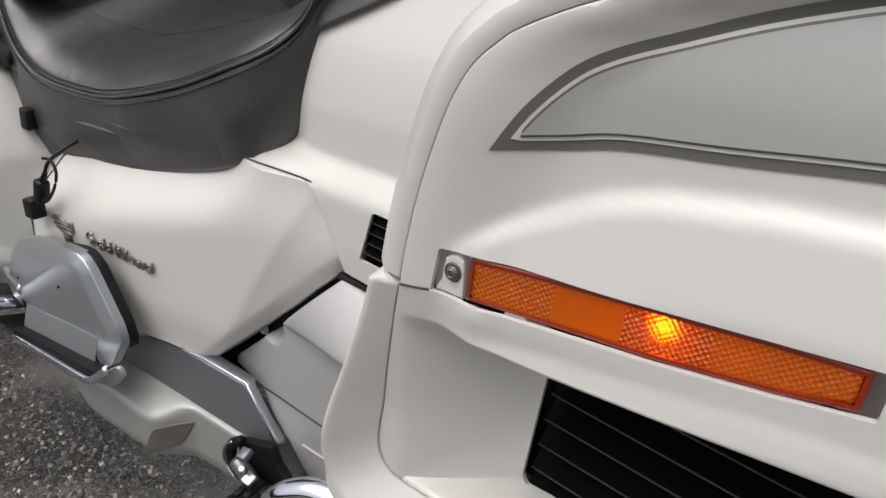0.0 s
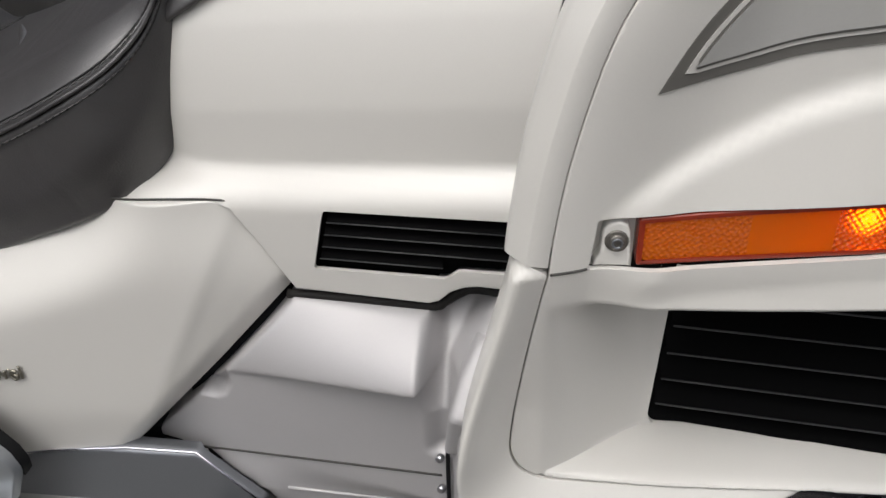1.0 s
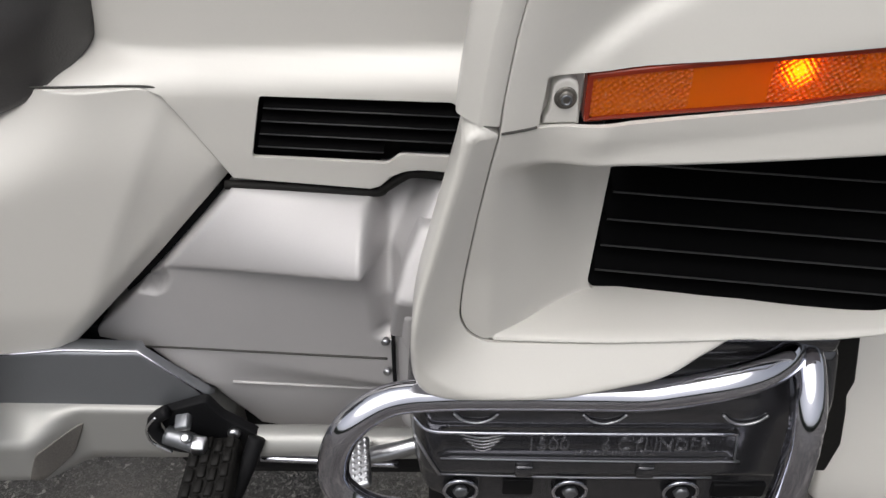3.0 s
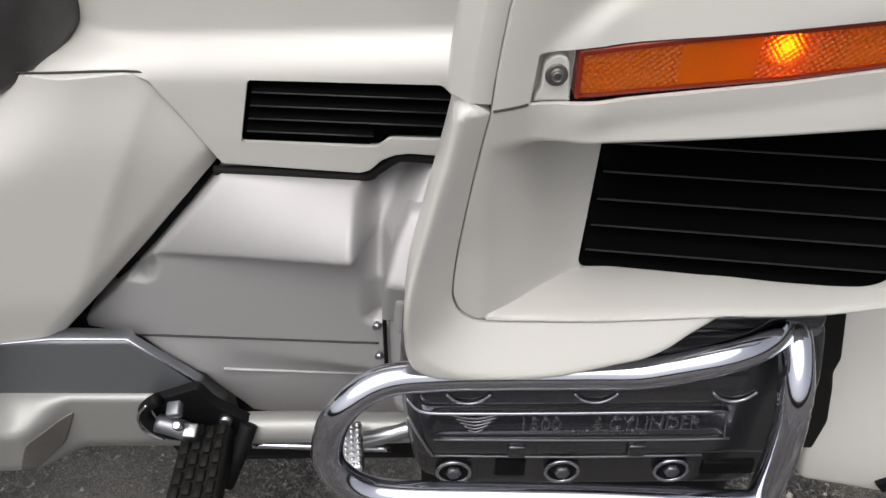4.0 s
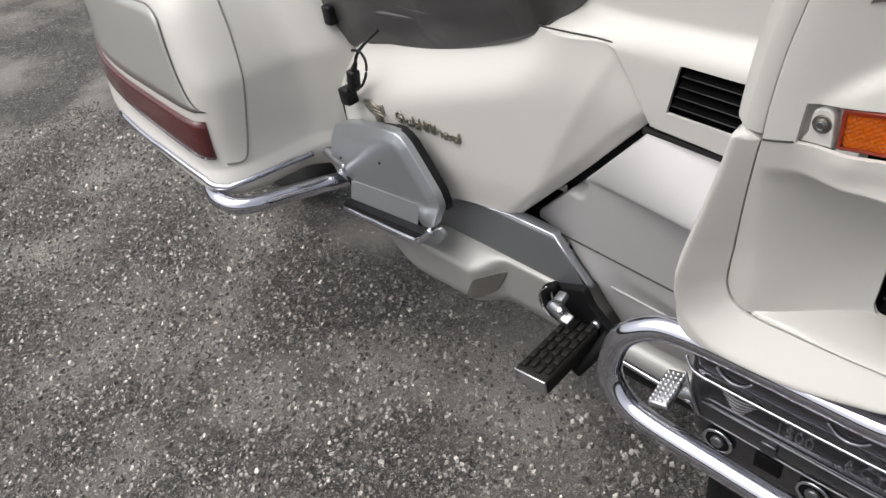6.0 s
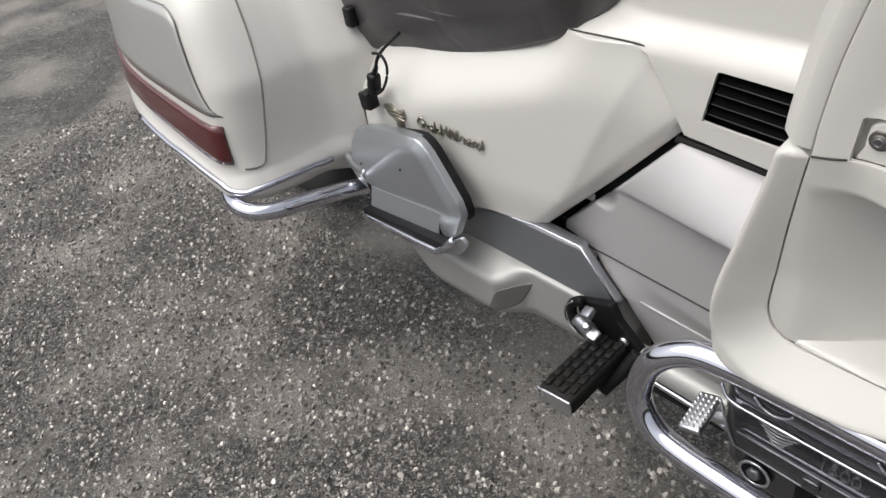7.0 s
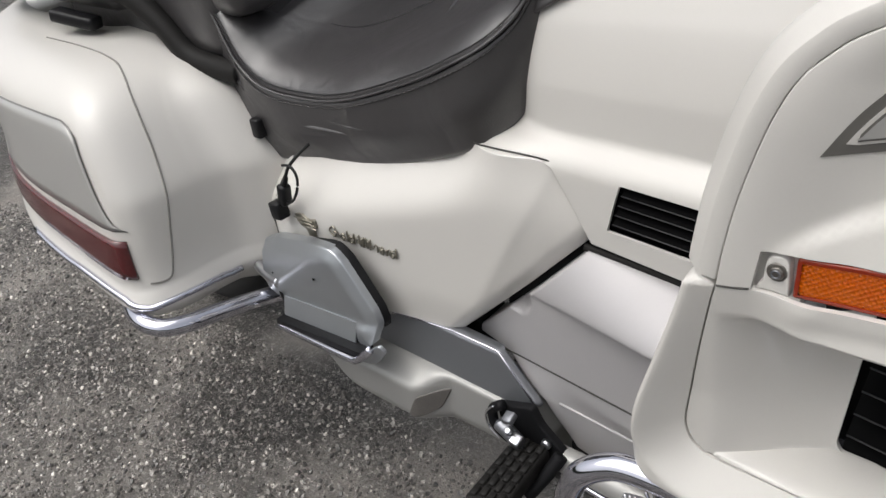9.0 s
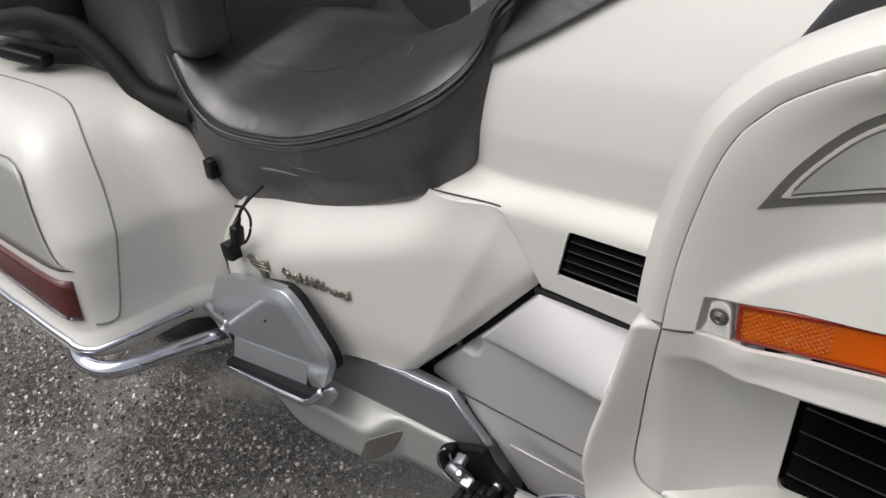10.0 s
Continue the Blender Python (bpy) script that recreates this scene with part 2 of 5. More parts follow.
def block(x0, x1, y0, y1, z0, z1, bevel=0.004, seg=2, turn=None):
    bm = bmesh.new()
    bmesh.ops.create_cube(bm, size=1)
    bmesh.ops.scale(bm, vec=(x1 - x0, y1 - y0, z1 - z0), verts=bm.verts)
    if bevel:
        bmesh.ops.bevel(bm, geom=bm.edges[:], offset=bevel, segments=seg, affect="EDGES", profile=0.5)
    if turn:
        bmesh.ops.transform(bm, matrix=pose(0, 0, 0, *turn), verts=bm.verts)
    bmesh.ops.translate(bm, vec=((x0 + x1) / 2, (y0 + y1) / 2, (z0 + z1) / 2), verts=bm.verts)
    return bm


def disc(centre, r, depth, axis=(0, -1, 0), n=20, dome=0.0, bevel=0.15):
    """A round head or boss that stands out along axis."""
    bm = bmesh.new()
    prof = [(r, 0), (r, depth * 0.6), (r * (1 - bevel), depth), (r * 0.5, depth + dome * 0.75), (0.0001, depth + dome)]
    q = Vector(axis).to_track_quat("Z", "Y").to_matrix().to_4x4()
    rings = [[bm.verts.new(Matrix.Translation(centre) @ q @ Vector((a * math.cos(2 * math.pi * j / n), a * math.sin(2 * math.pi * j / n), h))) for j in range(n)] for a, h in prof]
    for a, b in zip(rings, rings[1:]):
        for j in range(n):
            bm.faces.new((a[j], a[(j + 1) % n], b[(j + 1) % n], b[j]))
    bm.faces.new(rings[0])
    return bm


from mathutils.bvhtree import BVHTree


def on_surface(ob, points, lift, n=5, centre=(-1.25, 0.55, 0.58)):
    """A smooth line laid on an object's surface, proud of it by lift."""
    tree = BVHTree.FromPolygons([v.co for v in ob.data.vertices], [tuple(f.vertices) for f in ob.data.polygons])
    out = []
    for q in curve(points, n):
        p, nor, *_ = tree.find_nearest(q)
        if nor.dot(p - Vector(centre)) < 0:
            nor = -nor
        out.append(p + nor * lift)
    return out


# ---- ground ----
def asphalt():
    m = bpy.data.materials.new("damp_coarse_asphalt")
    m.use_nodes = True
    n, l = m.node_tree.nodes, m.node_tree.links
    b = n["Principled BSDF"]
    pos = n.new("ShaderNodeTexCoord")
    cell = n.new("ShaderNodeTexVoronoi")
    cell.inputs["Scale"].default_value = 210
    rim = n.new("ShaderNodeTexVoronoi")
    rim.feature = "DISTANCE_TO_EDGE"
    rim.inputs["Scale"].default_value = 210
    chip = n.new("ShaderNodeTexVoronoi")
    chip.inputs["Scale"].default_value = 105
    cell2 = n.new("ShaderNodeTexVoronoi")
    cell2.inputs["Scale"].default_value = 600
    warp = n.new("ShaderNodeTexNoise")
    warp.inputs["Scale"].default_value, warp.inputs["Detail"].default_value = 110, 3
    l.new(pos.outputs["Object"], warp.inputs["Vector"])
    shift = n.new("ShaderNodeMix")
    shift.data_type, shift.blend_type = "RGBA", "LINEAR_LIGHT"
    shift.inputs[0].default_value = 0.010
    l.new(pos.outputs["Object"], shift.inputs[6])
    l.new(warp.outputs["Color"], shift.inputs[7])
    for t in (cell, rim, cell2, chip):
        l.new(shift.outputs[2], t.inputs["Vector"])
    big = n.new("ShaderNodeTexNoise")
    big.inputs["Scale"].default_value, big.inputs["Detail"].default_value = 3.2, 7
    l.new(pos.outputs["Object"], big.inputs["Vector"])
    tone = n.new("ShaderNodeSeparateColor")
    l.new(cell.outputs["Color"], tone.inputs[0])
    ramp = n.new("ShaderNodeValToRGB")
    e = ramp.color_ramp.elements
    e[0].position, e[0].color = 0.0, (0.10, 0.094, 0.088, 1)
    e[1].position, e[1].color = 1.0, (0.52, 0.49, 0.44, 1)
    for p, c in ((0.45, (0.25, 0.235, 0.22, 1)), (0.8, (0.40, 0.376, 0.35, 1)), (0.93, (0.52, 0.49, 0.45, 1))):
        k = e.new(p)
        k.color = c
    l.new(tone.outputs[0], ramp.inputs[0])
    gap = n.new("ShaderNodeMapRange")
    gap.inputs[1].default_value, gap.inputs[2].default_value, gap.inputs[3].default_value, gap.inputs[4].default_value = 0.0, 0.18, 0.06, 1.0
    l.new(rim.outputs["Distance"], gap.inputs[0])
    mul = n.new("ShaderNodeMix")
    mul.data_type, mul.blend_type = "RGBA", "MULTIPLY"
    mul.inputs[0].default_value = 1.0
    l.new(ramp.outputs[0], mul.inputs[6])
    l.new(gap.outputs[0], mul.inputs[7])
    ct = n.new("ShaderNodeSeparateColor")
    l.new(chip.outputs["Color"], ct.inputs[0])
    rare = n.new("ShaderNodeMapRange")
    rare.inputs[1].default_value, rare.inputs[2].default_value = 0.90, 0.905
    l.new(ct.outputs[0], rare.inputs[0])
    near = n.new("ShaderNodeMapRange")
    near.inputs[1].default_value, near.inputs[2].default_value, near.inputs[3].default_value, near.inputs[4].default_value = 0.38, 0.46, 1.0, 0.0
    l.new(chip.outputs["Distance"], near.inputs[0])
    show = n.new("ShaderNodeMath")
    show.operation = "MULTIPLY"
    l.new(rare.outputs[0], show.inputs[0])
    l.new(near.outputs[0], show.inputs[1])
    stone = n.new("ShaderNodeMix")
    stone.data_type = "RGBA"
    stone.inputs[6].default_value, stone.inputs[7].default_value = (0.26, 0.235, 0.205, 1), (0.86, 0.83, 0.78, 1)
    l.new(ct.outputs[1], stone.inputs[0])
    chips = n.new("ShaderNodeMix")
    chips.data_type = "RGBA"
    l.new(stone.outputs[2], chips.inputs[7])
    l.new(show.outputs[0], chips.inputs[0])
    patchy = n.new("ShaderNodeTexNoise")
    patchy.inputs["Scale"].default_value, patchy.inputs["Detail"].default_value = 11, 5
    l.new(pos.outputs["Object"], patchy.inputs["Vector"])
    dust = n.new("ShaderNodeMapRange")
    dust.inputs[1].default_value, dust.inputs[2].default_value, dust.inputs[4].default_value = 0.5, 0.75, 0.35
    l.new(patchy.outputs[0], dust.inputs[0])
    dusty = n.new("ShaderNodeMix")
    dusty.data_type = "RGBA"
    dusty.inputs[7].default_value = (0.36, 0.337, 0.305, 1)
    l.new(dust.outputs[0], dusty.inputs[0])
    l.new(mul.outputs[2], dusty.inputs[6])
    
    wash = n.new("ShaderNodeMix")
    wash.data_type, wash.blend_type = "RGBA", "MIX"
    wr = n.new("ShaderNodeMapRange")
    wr.inputs[1].default_value, wr.inputs[2].default_value, wr.inputs[4].default_value = 0.46, 0.66, 0.75
    l.new(big.outputs[0], wr.inputs[0])
    l.new(wr.outputs[0], wash.inputs[0])
    l.new(dusty.outputs[2], wash.inputs[6])
    wash.inputs[7].default_value = (0.60, 0.555, 0.505, 1)
    l.new(wash.outputs[2], chips.inputs[6])
    l.new(chips.outputs[2], b.inputs["Base Color"])
    rr = n.new("ShaderNodeMapRange")
    rr.inputs[1].default_value, rr.inputs[2].default_value, rr.inputs[3].default_value, rr.inputs[4].default_value = 0.35, 0.65, 0.38, 0.75
    l.new(big.outputs[0], rr.inputs[0])
    l.new(rr.outputs[0], b.inputs["Roughness"])
    add = n.new("ShaderNodeMath")
    add.operation = "MULTIPLY_ADD"
    add.inputs[1].default_value = 0.4
    l.new(cell2.outputs["Distance"], add.inputs[0])
    lump = n.new("ShaderNodeMath")
    lump.operation = "MULTIPLY_ADD"
    lump.inputs[1].default_value, lump.inputs[2].default_value = -0.9, 0.6
    l.new(gap.outputs[0], lump.inputs[0])
    tall = n.new("ShaderNodeMath")
    tall.operation = "SUBTRACT"
    l.new(lump.outputs[0], tall.inputs[0])
    both = n.new("ShaderNodeMath")
    both.operation = "ADD"
    l.new(tone.outputs[1], both.inputs[0])
    l.new(show.outputs[0], both.inputs[1])
    l.new(both.outputs[0], tall.inputs[1])
    l.new(tall.outputs[0], add.inputs[2])
    k = n.new("ShaderNodeBump")
    k.invert = True
    k.inputs["Strength"].default_value, k.inputs["Distance"].default_value = 1.0, 0.006
    l.new(add.outputs[0], k.inputs["Height"])
    l.new(k.outputs[0], b.inputs["Normal"])
    return m


bm = bmesh.new()
bmesh.ops.create_grid(bm, x_segments=40, y_segments=40, size=60)
ground = part("ground", bm, asphalt(), None)
tagged(ground, "damp dark asphalt with coarse pale aggregate and lighter worn patches", "ground", kind="structure")



def chip_material():
    m = bpy.data.materials.new("stone_chippings")
    m.use_nodes = True
    n, l = m.node_tree.nodes, m.node_tree.links
    geo = n.new("ShaderNodeNewGeometry")
    ramp = n.new("ShaderNodeValToRGB")
    ramp.color_ramp.interpolation = "LINEAR"
    e = ramp.color_ramp.elements
    e[0].position, e[0].color = 0.0, (0.07, 0.066, 0.062, 1)
    e[1].position, e[1].color = 1.0, (0.70, 0.66, 0.61, 1)
    for p, c in ((0.4, (0.14, 0.13, 0.12, 1)), (0.72, (0.26, 0.24, 0.22, 1)), (0.9, (0.45, 0.42, 0.385, 1))):
        k = e.new(p)
        k.color = c
    l.new(geo.outputs["Random Per Island"], ramp.inputs[0])
    b = n["Principled BSDF"]
    l.new(ramp.outputs[0], b.inputs["Base Color"])
    b.inputs["Roughness"].default_value = 0.38
    return m


def chippings(count, x0, x1, y0, y1):
    """Angular stone chips bedded in the asphalt, as one mesh."""
    rng = random.Random(11)
    verts, faces = [], []
    for _ in range(count):
        x, y, r = rng.uniform(x0, x1), rng.uniform(y0, y1), 0.0014 + 0.0042 * rng.random() ** 2.0
        h, a0 = r * rng.uniform(0.4, 1.1), rng.uniform(0, 6.28)
        n, k = rng.choice((4, 5)), len(verts)
        reach = [rng.uniform(0.7, 1.3) for _ in range(n)]
        tilt = rng.uniform(-0.55, 0.55), rng.uniform(-0.55, 0.55)
        for s, z in ((1.0, -0.0005), (0.72, h)):
            for j in range(n):
                dx, dy = (r * s * reach[j] * f(a0 + 6.283 * j / n) for f in (math.cos, math.sin))
                verts.append((x + dx, y + dy, z + (tilt[0] * dx + tilt[1] * dy if z > 0 else 0)))
        faces += [(k + j, k + (j + 1) % n, k + n + (j + 1) % n, k + n + j) for j in range(n)]
        faces.append(tuple(k + n + j for j in range(n)))
    me = bpy.data.meshes.new("stone_chippings")
    me.from_pydata(verts, [], faces)
    me.materials.append(chip_material())
    return tagged(new("stone_chippings", me), "pale and dark angular stone chips bedded in the asphalt", "gravel", kind="stuff")


chippings(56000, -2.7, 0.25, -0.75, 0.62)

# unseen dark ring, added to darken horizon reflections in chrome and paint
HORIZON_RING = material("dark_horizon_ring", (0.05, 0.06, 0.045), 0.9, grain=0.5, grain_size=6, stain=0.6, stain_size=0.8, stain_colour=(0.10, 0.10, 0.09))
ring = [(13 * math.cos(a * math.pi / 24), 13 * math.sin(a * math.pi / 24)) for a in range(49)]
bm = loft([[(x, y, z) for x, y in ring] for z in (0, 0.9, 1.8)])
tagged(part("backdrop", bm, HORIZON_RING, None, solid=0.3), "unseen dark ring added to shape low light and reflections", "backdrop", kind="structure")

# ---- motorcycle ----
bike = new("motorcycle")
bike.location = (-0.6, 0.72, 0)
tagged(bike, "pearl white touring motorcycle with black seat and chrome guards on asphalt", "motorcycle")


# front fairing: main panel with bulge over the lamp, lamp slot and air scoop
SEAM_LOW = [(-0.2875, 0.757), (-0.2915, 0.735), (-0.2985, 0.69), (-0.3045, 0.64), (-0.3035, 0.622), (-0.2955, 0.610), (-0.275, 0.6045), (-0.20, 0.605), (-0.137, 0.608)]
SEAM_UP = [(0.03, 0.972), (-0.1, 0.945), (-0.16, 0.931), (-0.205, 0.917), (-0.236, 0.9015), (-0.248, 0.892), (-0.2585, 0.880), (-0.2665, 0.863), (-0.2735, 0.840), (-0.281, 0.808), (-0.286, 0.775)]
CREASE = [(-0.268, 0.786), (-0.228, 0.815), (-0.19, 0.838), (-0.165, 0.847), (-0.12, 0.855), (-0.06, 0.861), (0.03, 0.87)]
FLOOR = [(-0.3, 0.6043), (-0.275, 0.6043), (-0.2, 0.6055), (-0.137, 0.6078), (-0.12, 0.6066), (-0.1, 0.6043), (-0.072, 0.6022), (-0.05, 0.6022), (-0.03, 0.6038), (0.03, 0.629)]
LAMP_TOP = [(-0.268, 0.784), (-0.247, 0.7865), (-0.2, 0.792), (-0.155, 0.7965), (-0.1, 0.802), (-0.06, 0.806)]
LAMP_LOW = [(-0.268, 0.758), (-0.247, 0.760), (-0.2, 0.765), (-0.15, 0.770), (-0.095, 0.778), (-0.06, 0.784)]
SEAM_X = [(0.604, -0.275), (0.610, -0.2955), (0.622, -0.3035), (0.64, -0.3045), (0.69, -0.2985), (0.735, -0.2915), (0.757, -0.2875), (0.775, -0.286), (0.808, -0.281), (0.840, -0.2735), (0.863, -0.2665), (0.880, -0.2585), (0.892, -0.248), (0.9015, -0.236), (0.917, -0.205), (0.931, -0.16), (0.945, -0.10)]
SEAM_Y = [(0.60, 0.328), (0.66, 0.326), (0.757, 0.3105), (0.80, 0.310), (1.0, 0.310)]

LIP_LINE = [(-0.30, 0.7350), (-0.2286, 0.7385), (-0.17, 0.7418), (-0.115, 0.7455), (0.012, 0.754)]

FOLD = [(-0.27, 0.742), (-0.235, 0.747), (-0.2, 0.7525), (-0.1, 0.766), (0.0, 0.776)]


def seam_y(z):
    return lerp(SEAM_Y, z) + (2.0 * (z - 0.85) ** 2 if z > 0.85 else 0)


def fairing_y(x, z):
    y = 0.326 + (2.0 * (z - 0.85) ** 2 if z > 0.85 else 0)
    y += (seam_y(z) - y) * step(0.065, 0.0, x - lerp(SEAM_X, z))
    rear = step(-0.272, -0.235, x)
    c = lerp(CREASE, x)
    lip = lerp(LIP_LINE, x)
    if z < c:
        d = c - z
        y -= rear * (0.5 * 0.012 * step(0, 1, min(d, 0.012) / 0.012) + 0.22 * min(max(d - 0.006, 0), 0.045)) * step(lip - 0.016, lip - 0.003, z) * (1 - 0.12 * step(lip + 0.02, lip, z))
    under = lerp(FOLD, x) - z
    if under > 0:
        y -= 0.26 * min(under, 0.016) * step(0.0, 0.006, under) * step(-0.285, -0.19, x) * step(lip - 0.014, lip - 0.002, z)
    deep = 0.046 - 0.032 * min(1.0, max(0.0, (x + 0.2) / 0.16))
    y += 0.012 * min(1.0, max(0.0, (x + 0.14) / 0.10)) * step(0.73, 0.70, z)
    y += deep * (0.35 * step(-0.287, -0.226, x) + 0.65 * min(1.0, max(0.0, (x + 0.289) / 0.066))) * min(1.0, max(0.0, (z - lerp(FLOOR, x) - 0.0015) / 0.0019)) * step(lip + 0.0005 + 0.002 * step(-0.22, -0.27, x), lip - 0.0045 - 0.008 * step(-0.225, -0.275, x), z)
    return y


lamp_slot = rounded([(-0.2665, 0.7845), *LAMP_TOP[1:], *LAMP_LOW[:0:-1], (-0.2695, 0.7585)], 0.0015)
grille_hole = rounded([(-0.2165, 0.7325), (-0.2158, 0.7358), (-0.213, 0.7364), (-0.17, 0.7388), (-0.115, 0.7425), (0.012, 0.7510), (-0.006, 0.680), (-0.016, 0.6320), (-0.023, 0.6150), (-0.032, 0.6085), (-0.042, 0.6068), (-0.060, 0.6064), (-0.093, 0.6078), (-0.127, 0.6108), (-0.161, 0.6106), (-0.197, 0.6096), (-0.219, 0.6098), (-0.2225, 0.6165)], 0.005)
outline = [*curve(SEAM_LOW, 4)[:-1], *dense([(-0.137, 0.608), (-0.12, 0.6056), (-0.1, 0.6033), (-0.072, 0.6012), (-0.05, 0.6012), (-0.03, 0.6028), (0.03, 0.627)], 0.02, False), *dense([(0.034, 0.632), (0.034, 0.968)], 0.03, False), *curve(SEAM_UP, 4)]
folds = [(x, lerp(FLOOR, x) + dz) for x in np.arange(-0.295, 0.02, 0.003) for dz in (0.0015, 0.0034)]
folds += [(x, lerp(LIP_LINE, x) + dz) for x in np.arange(-0.285, -0.218, 0.003) for dz in (-0.0032, -0.005, -0.0065)]
folds += [(x, lerp(LIP_LINE, x) + dz) for x in np.arange(-0.285, 0.01, 0.003) for dz in (0.0060, 0.0040, 0.0022, 0.0008, -0.0006, -0.0018)]
fairing = part("fairing_panel", panel([tuple(p)[:2] for p in outline], fairing_y, 0.0042, 0.0008, 0.012, [lamp_slot, grille_hole], 0.0035, extra=folds, bare=lambda x, z: z - lerp(FLOOR, x) < 0.0050), PEARL, bike, "glossy pearl white fairing panel with a scoop")

rows = []
for u in (0.0, 0.03, 0.08, 0.2, 0.4, 0.6, 0.8, 1.0):
    row = []
    for x in np.arange(-0.284, -0.024, 0.004):
        front, back_y = fairing_y(x, lerp(FLOOR, x) + 0.0005), fairing_y(x, lerp(FLOOR, x) + 0.0075)
        row.append((x, front + 0.0012 + (back_y - front) * u, lerp(FLOOR, x) + (0.0014 + 0.0012 * min(1, u / 0.08)) + 0.0026 * u))
    rows.append(row)
part("scoop_floor", loft(rows), PEARL, fairing)

SIL_LOW = [(-0.3035, 0.766), (-0.3095, 0.737), (-0.3210, 0.692), (-0.3315, 0.648), (-0.3345, 0.610), (-0.331, 0.584), (-0.313, 0.5725), (-0.272, 0.5715), (-0.239, 0.5740), (-0.203, 0.5800), (-0.187, 0.5830), (-0.172, 0.5885), (-0.157, 0.5965), (-0.1385, 0.6060)]


def flare(seam_line):
    line = np.array([tuple(p)[:2] for p in curve(seam_line, 5)])
    a, d = line[:-1], line[1:] - line[:-1]

    def depth(x, z):
        w = np.array((x, z)) - a
        t = np.clip((w * d).sum(1) / (d * d).sum(1), 0, 1)
        off = math.sqrt(float(((w - t[:, None] * d) ** 2).sum(1).min()))
        y = seam_y(z)
        if z < 0.757:
            return y + (0.307 - 0.009 * step(0.595, 0.64, z) - y) * min(1.0, off / 0.029)
        return y - 0.05 * min(off, 0.011) + 1.1 * max(0, off - 0.011)
    return depth


def xz(points, n=5):
    return [tuple(p)[:2] for p in curve(points, n)]


gap_low = [(x - 0.0009, z - 0.0008) for x, z in SEAM_LOW]
seam_run = [Vector(p) for p in xz(SEAM_UP + [(-0.2876, 0.7605)], 6)]


def beside(off):
    """The seam line moved outwards by off, with the seam's depth at each point."""
    out = []
    for i, p in enumerate(seam_run):
        t = (seam_run[min(i + 1, len(seam_run) - 1)] - seam_run[max(i - 1, 0)]).normalized()
        n = Vector((t.y, -t.x))
        if n.dot(p - Vector((-0.1, 0.78))) < 0:
            n = -n
        q = p + n * off
        out.append((q.x, seam_y(p.y), q.y))
    return out


def strip(*rows):
    """A sheet through lines beside the seam, each given as (offset, depth behind the seam)."""
    return loft([[(x, y + d, z) for x, y, z in beside(off)] for off, d in rows])


edge = part("fairing_edge", strip((0.0005, 0.012), (0.0004, 0.0004), (0.0010, 0.0), (0.006, -0.0004), (0.0100, -0.0006), (0.0106, -0.0003)), PEARL, bike, "pearl white rear edge moulding of the fairing")
part("edge_bevel", strip((0.0106, -0.0003), (0.0112, 0.0003), (0.0150, 0.0042), (0.0195, 0.0090), (0.0210, 0.0115), (0.0213, 0.0150), (0.0205, 0.035)), PEARL, edge)
edge_low = xz(SIL_LOW) + [(-0.1385, 0.6075)] + xz(gap_low)[::-1][1:]
part("lower_cowl", panel(edge_low, flare(SEAM_LOW), 0.0028, 0.0055, 0.03, roll_line=xz(SIL_LOW)), PEARL, bike, "pearl white flared lower cowl")

# side decal
DECAL_LINE = [(-0.246, 0.8425), (-0.233, 0.8655), (-0.216, 0.8855), (-0.2, 0.897), (-0.175, 0.9085), (-0.131, 0.9265), (-0.06, 0.948), (0.02, 0.965), (0.02, 0.885), (-0.03, 0.8765), (-0.087, 0.8705), (-0.141, 0.8625), (-0.186, 0.8565), (-0.212, 0.8495)]
DECAL_LINE = xz(DECAL_LINE[:8], 4) + xz(DECAL_LINE[8:] + DECAL_LINE[:1], 4)[:-1]
decal = None
for name, r, lift, mat in (("decal_border", 0.0, 0.0008, DECAL_EDGE), ("decal_band", 0.0048, 0.0016, PEARL), ("decal_pinstripe", 0.0066, 0.0024, DECAL_EDGE), ("decal_field", 0.0078, 0.0032, DECAL)):
    ring_2d = [tuple(p) for p in (inset(DECAL_LINE, r) if r else DECAL_LINE)]
    if r:
        fits = inside(DECAL_LINE, ring_2d) & (off_edge(DECAL_LINE, ring_2d) > 0.9 * r)
        ring_2d = [p for p, ok in zip(ring_2d, fits) if ok]
    ob = part(name, panel(ring_2d, lambda x, z: fairing_y(x, z) - lift, 0.0035, 0, 0.0008), mat, decal or fairing, "grey vinyl side decal with dark pinstripe border" if not decal else "")

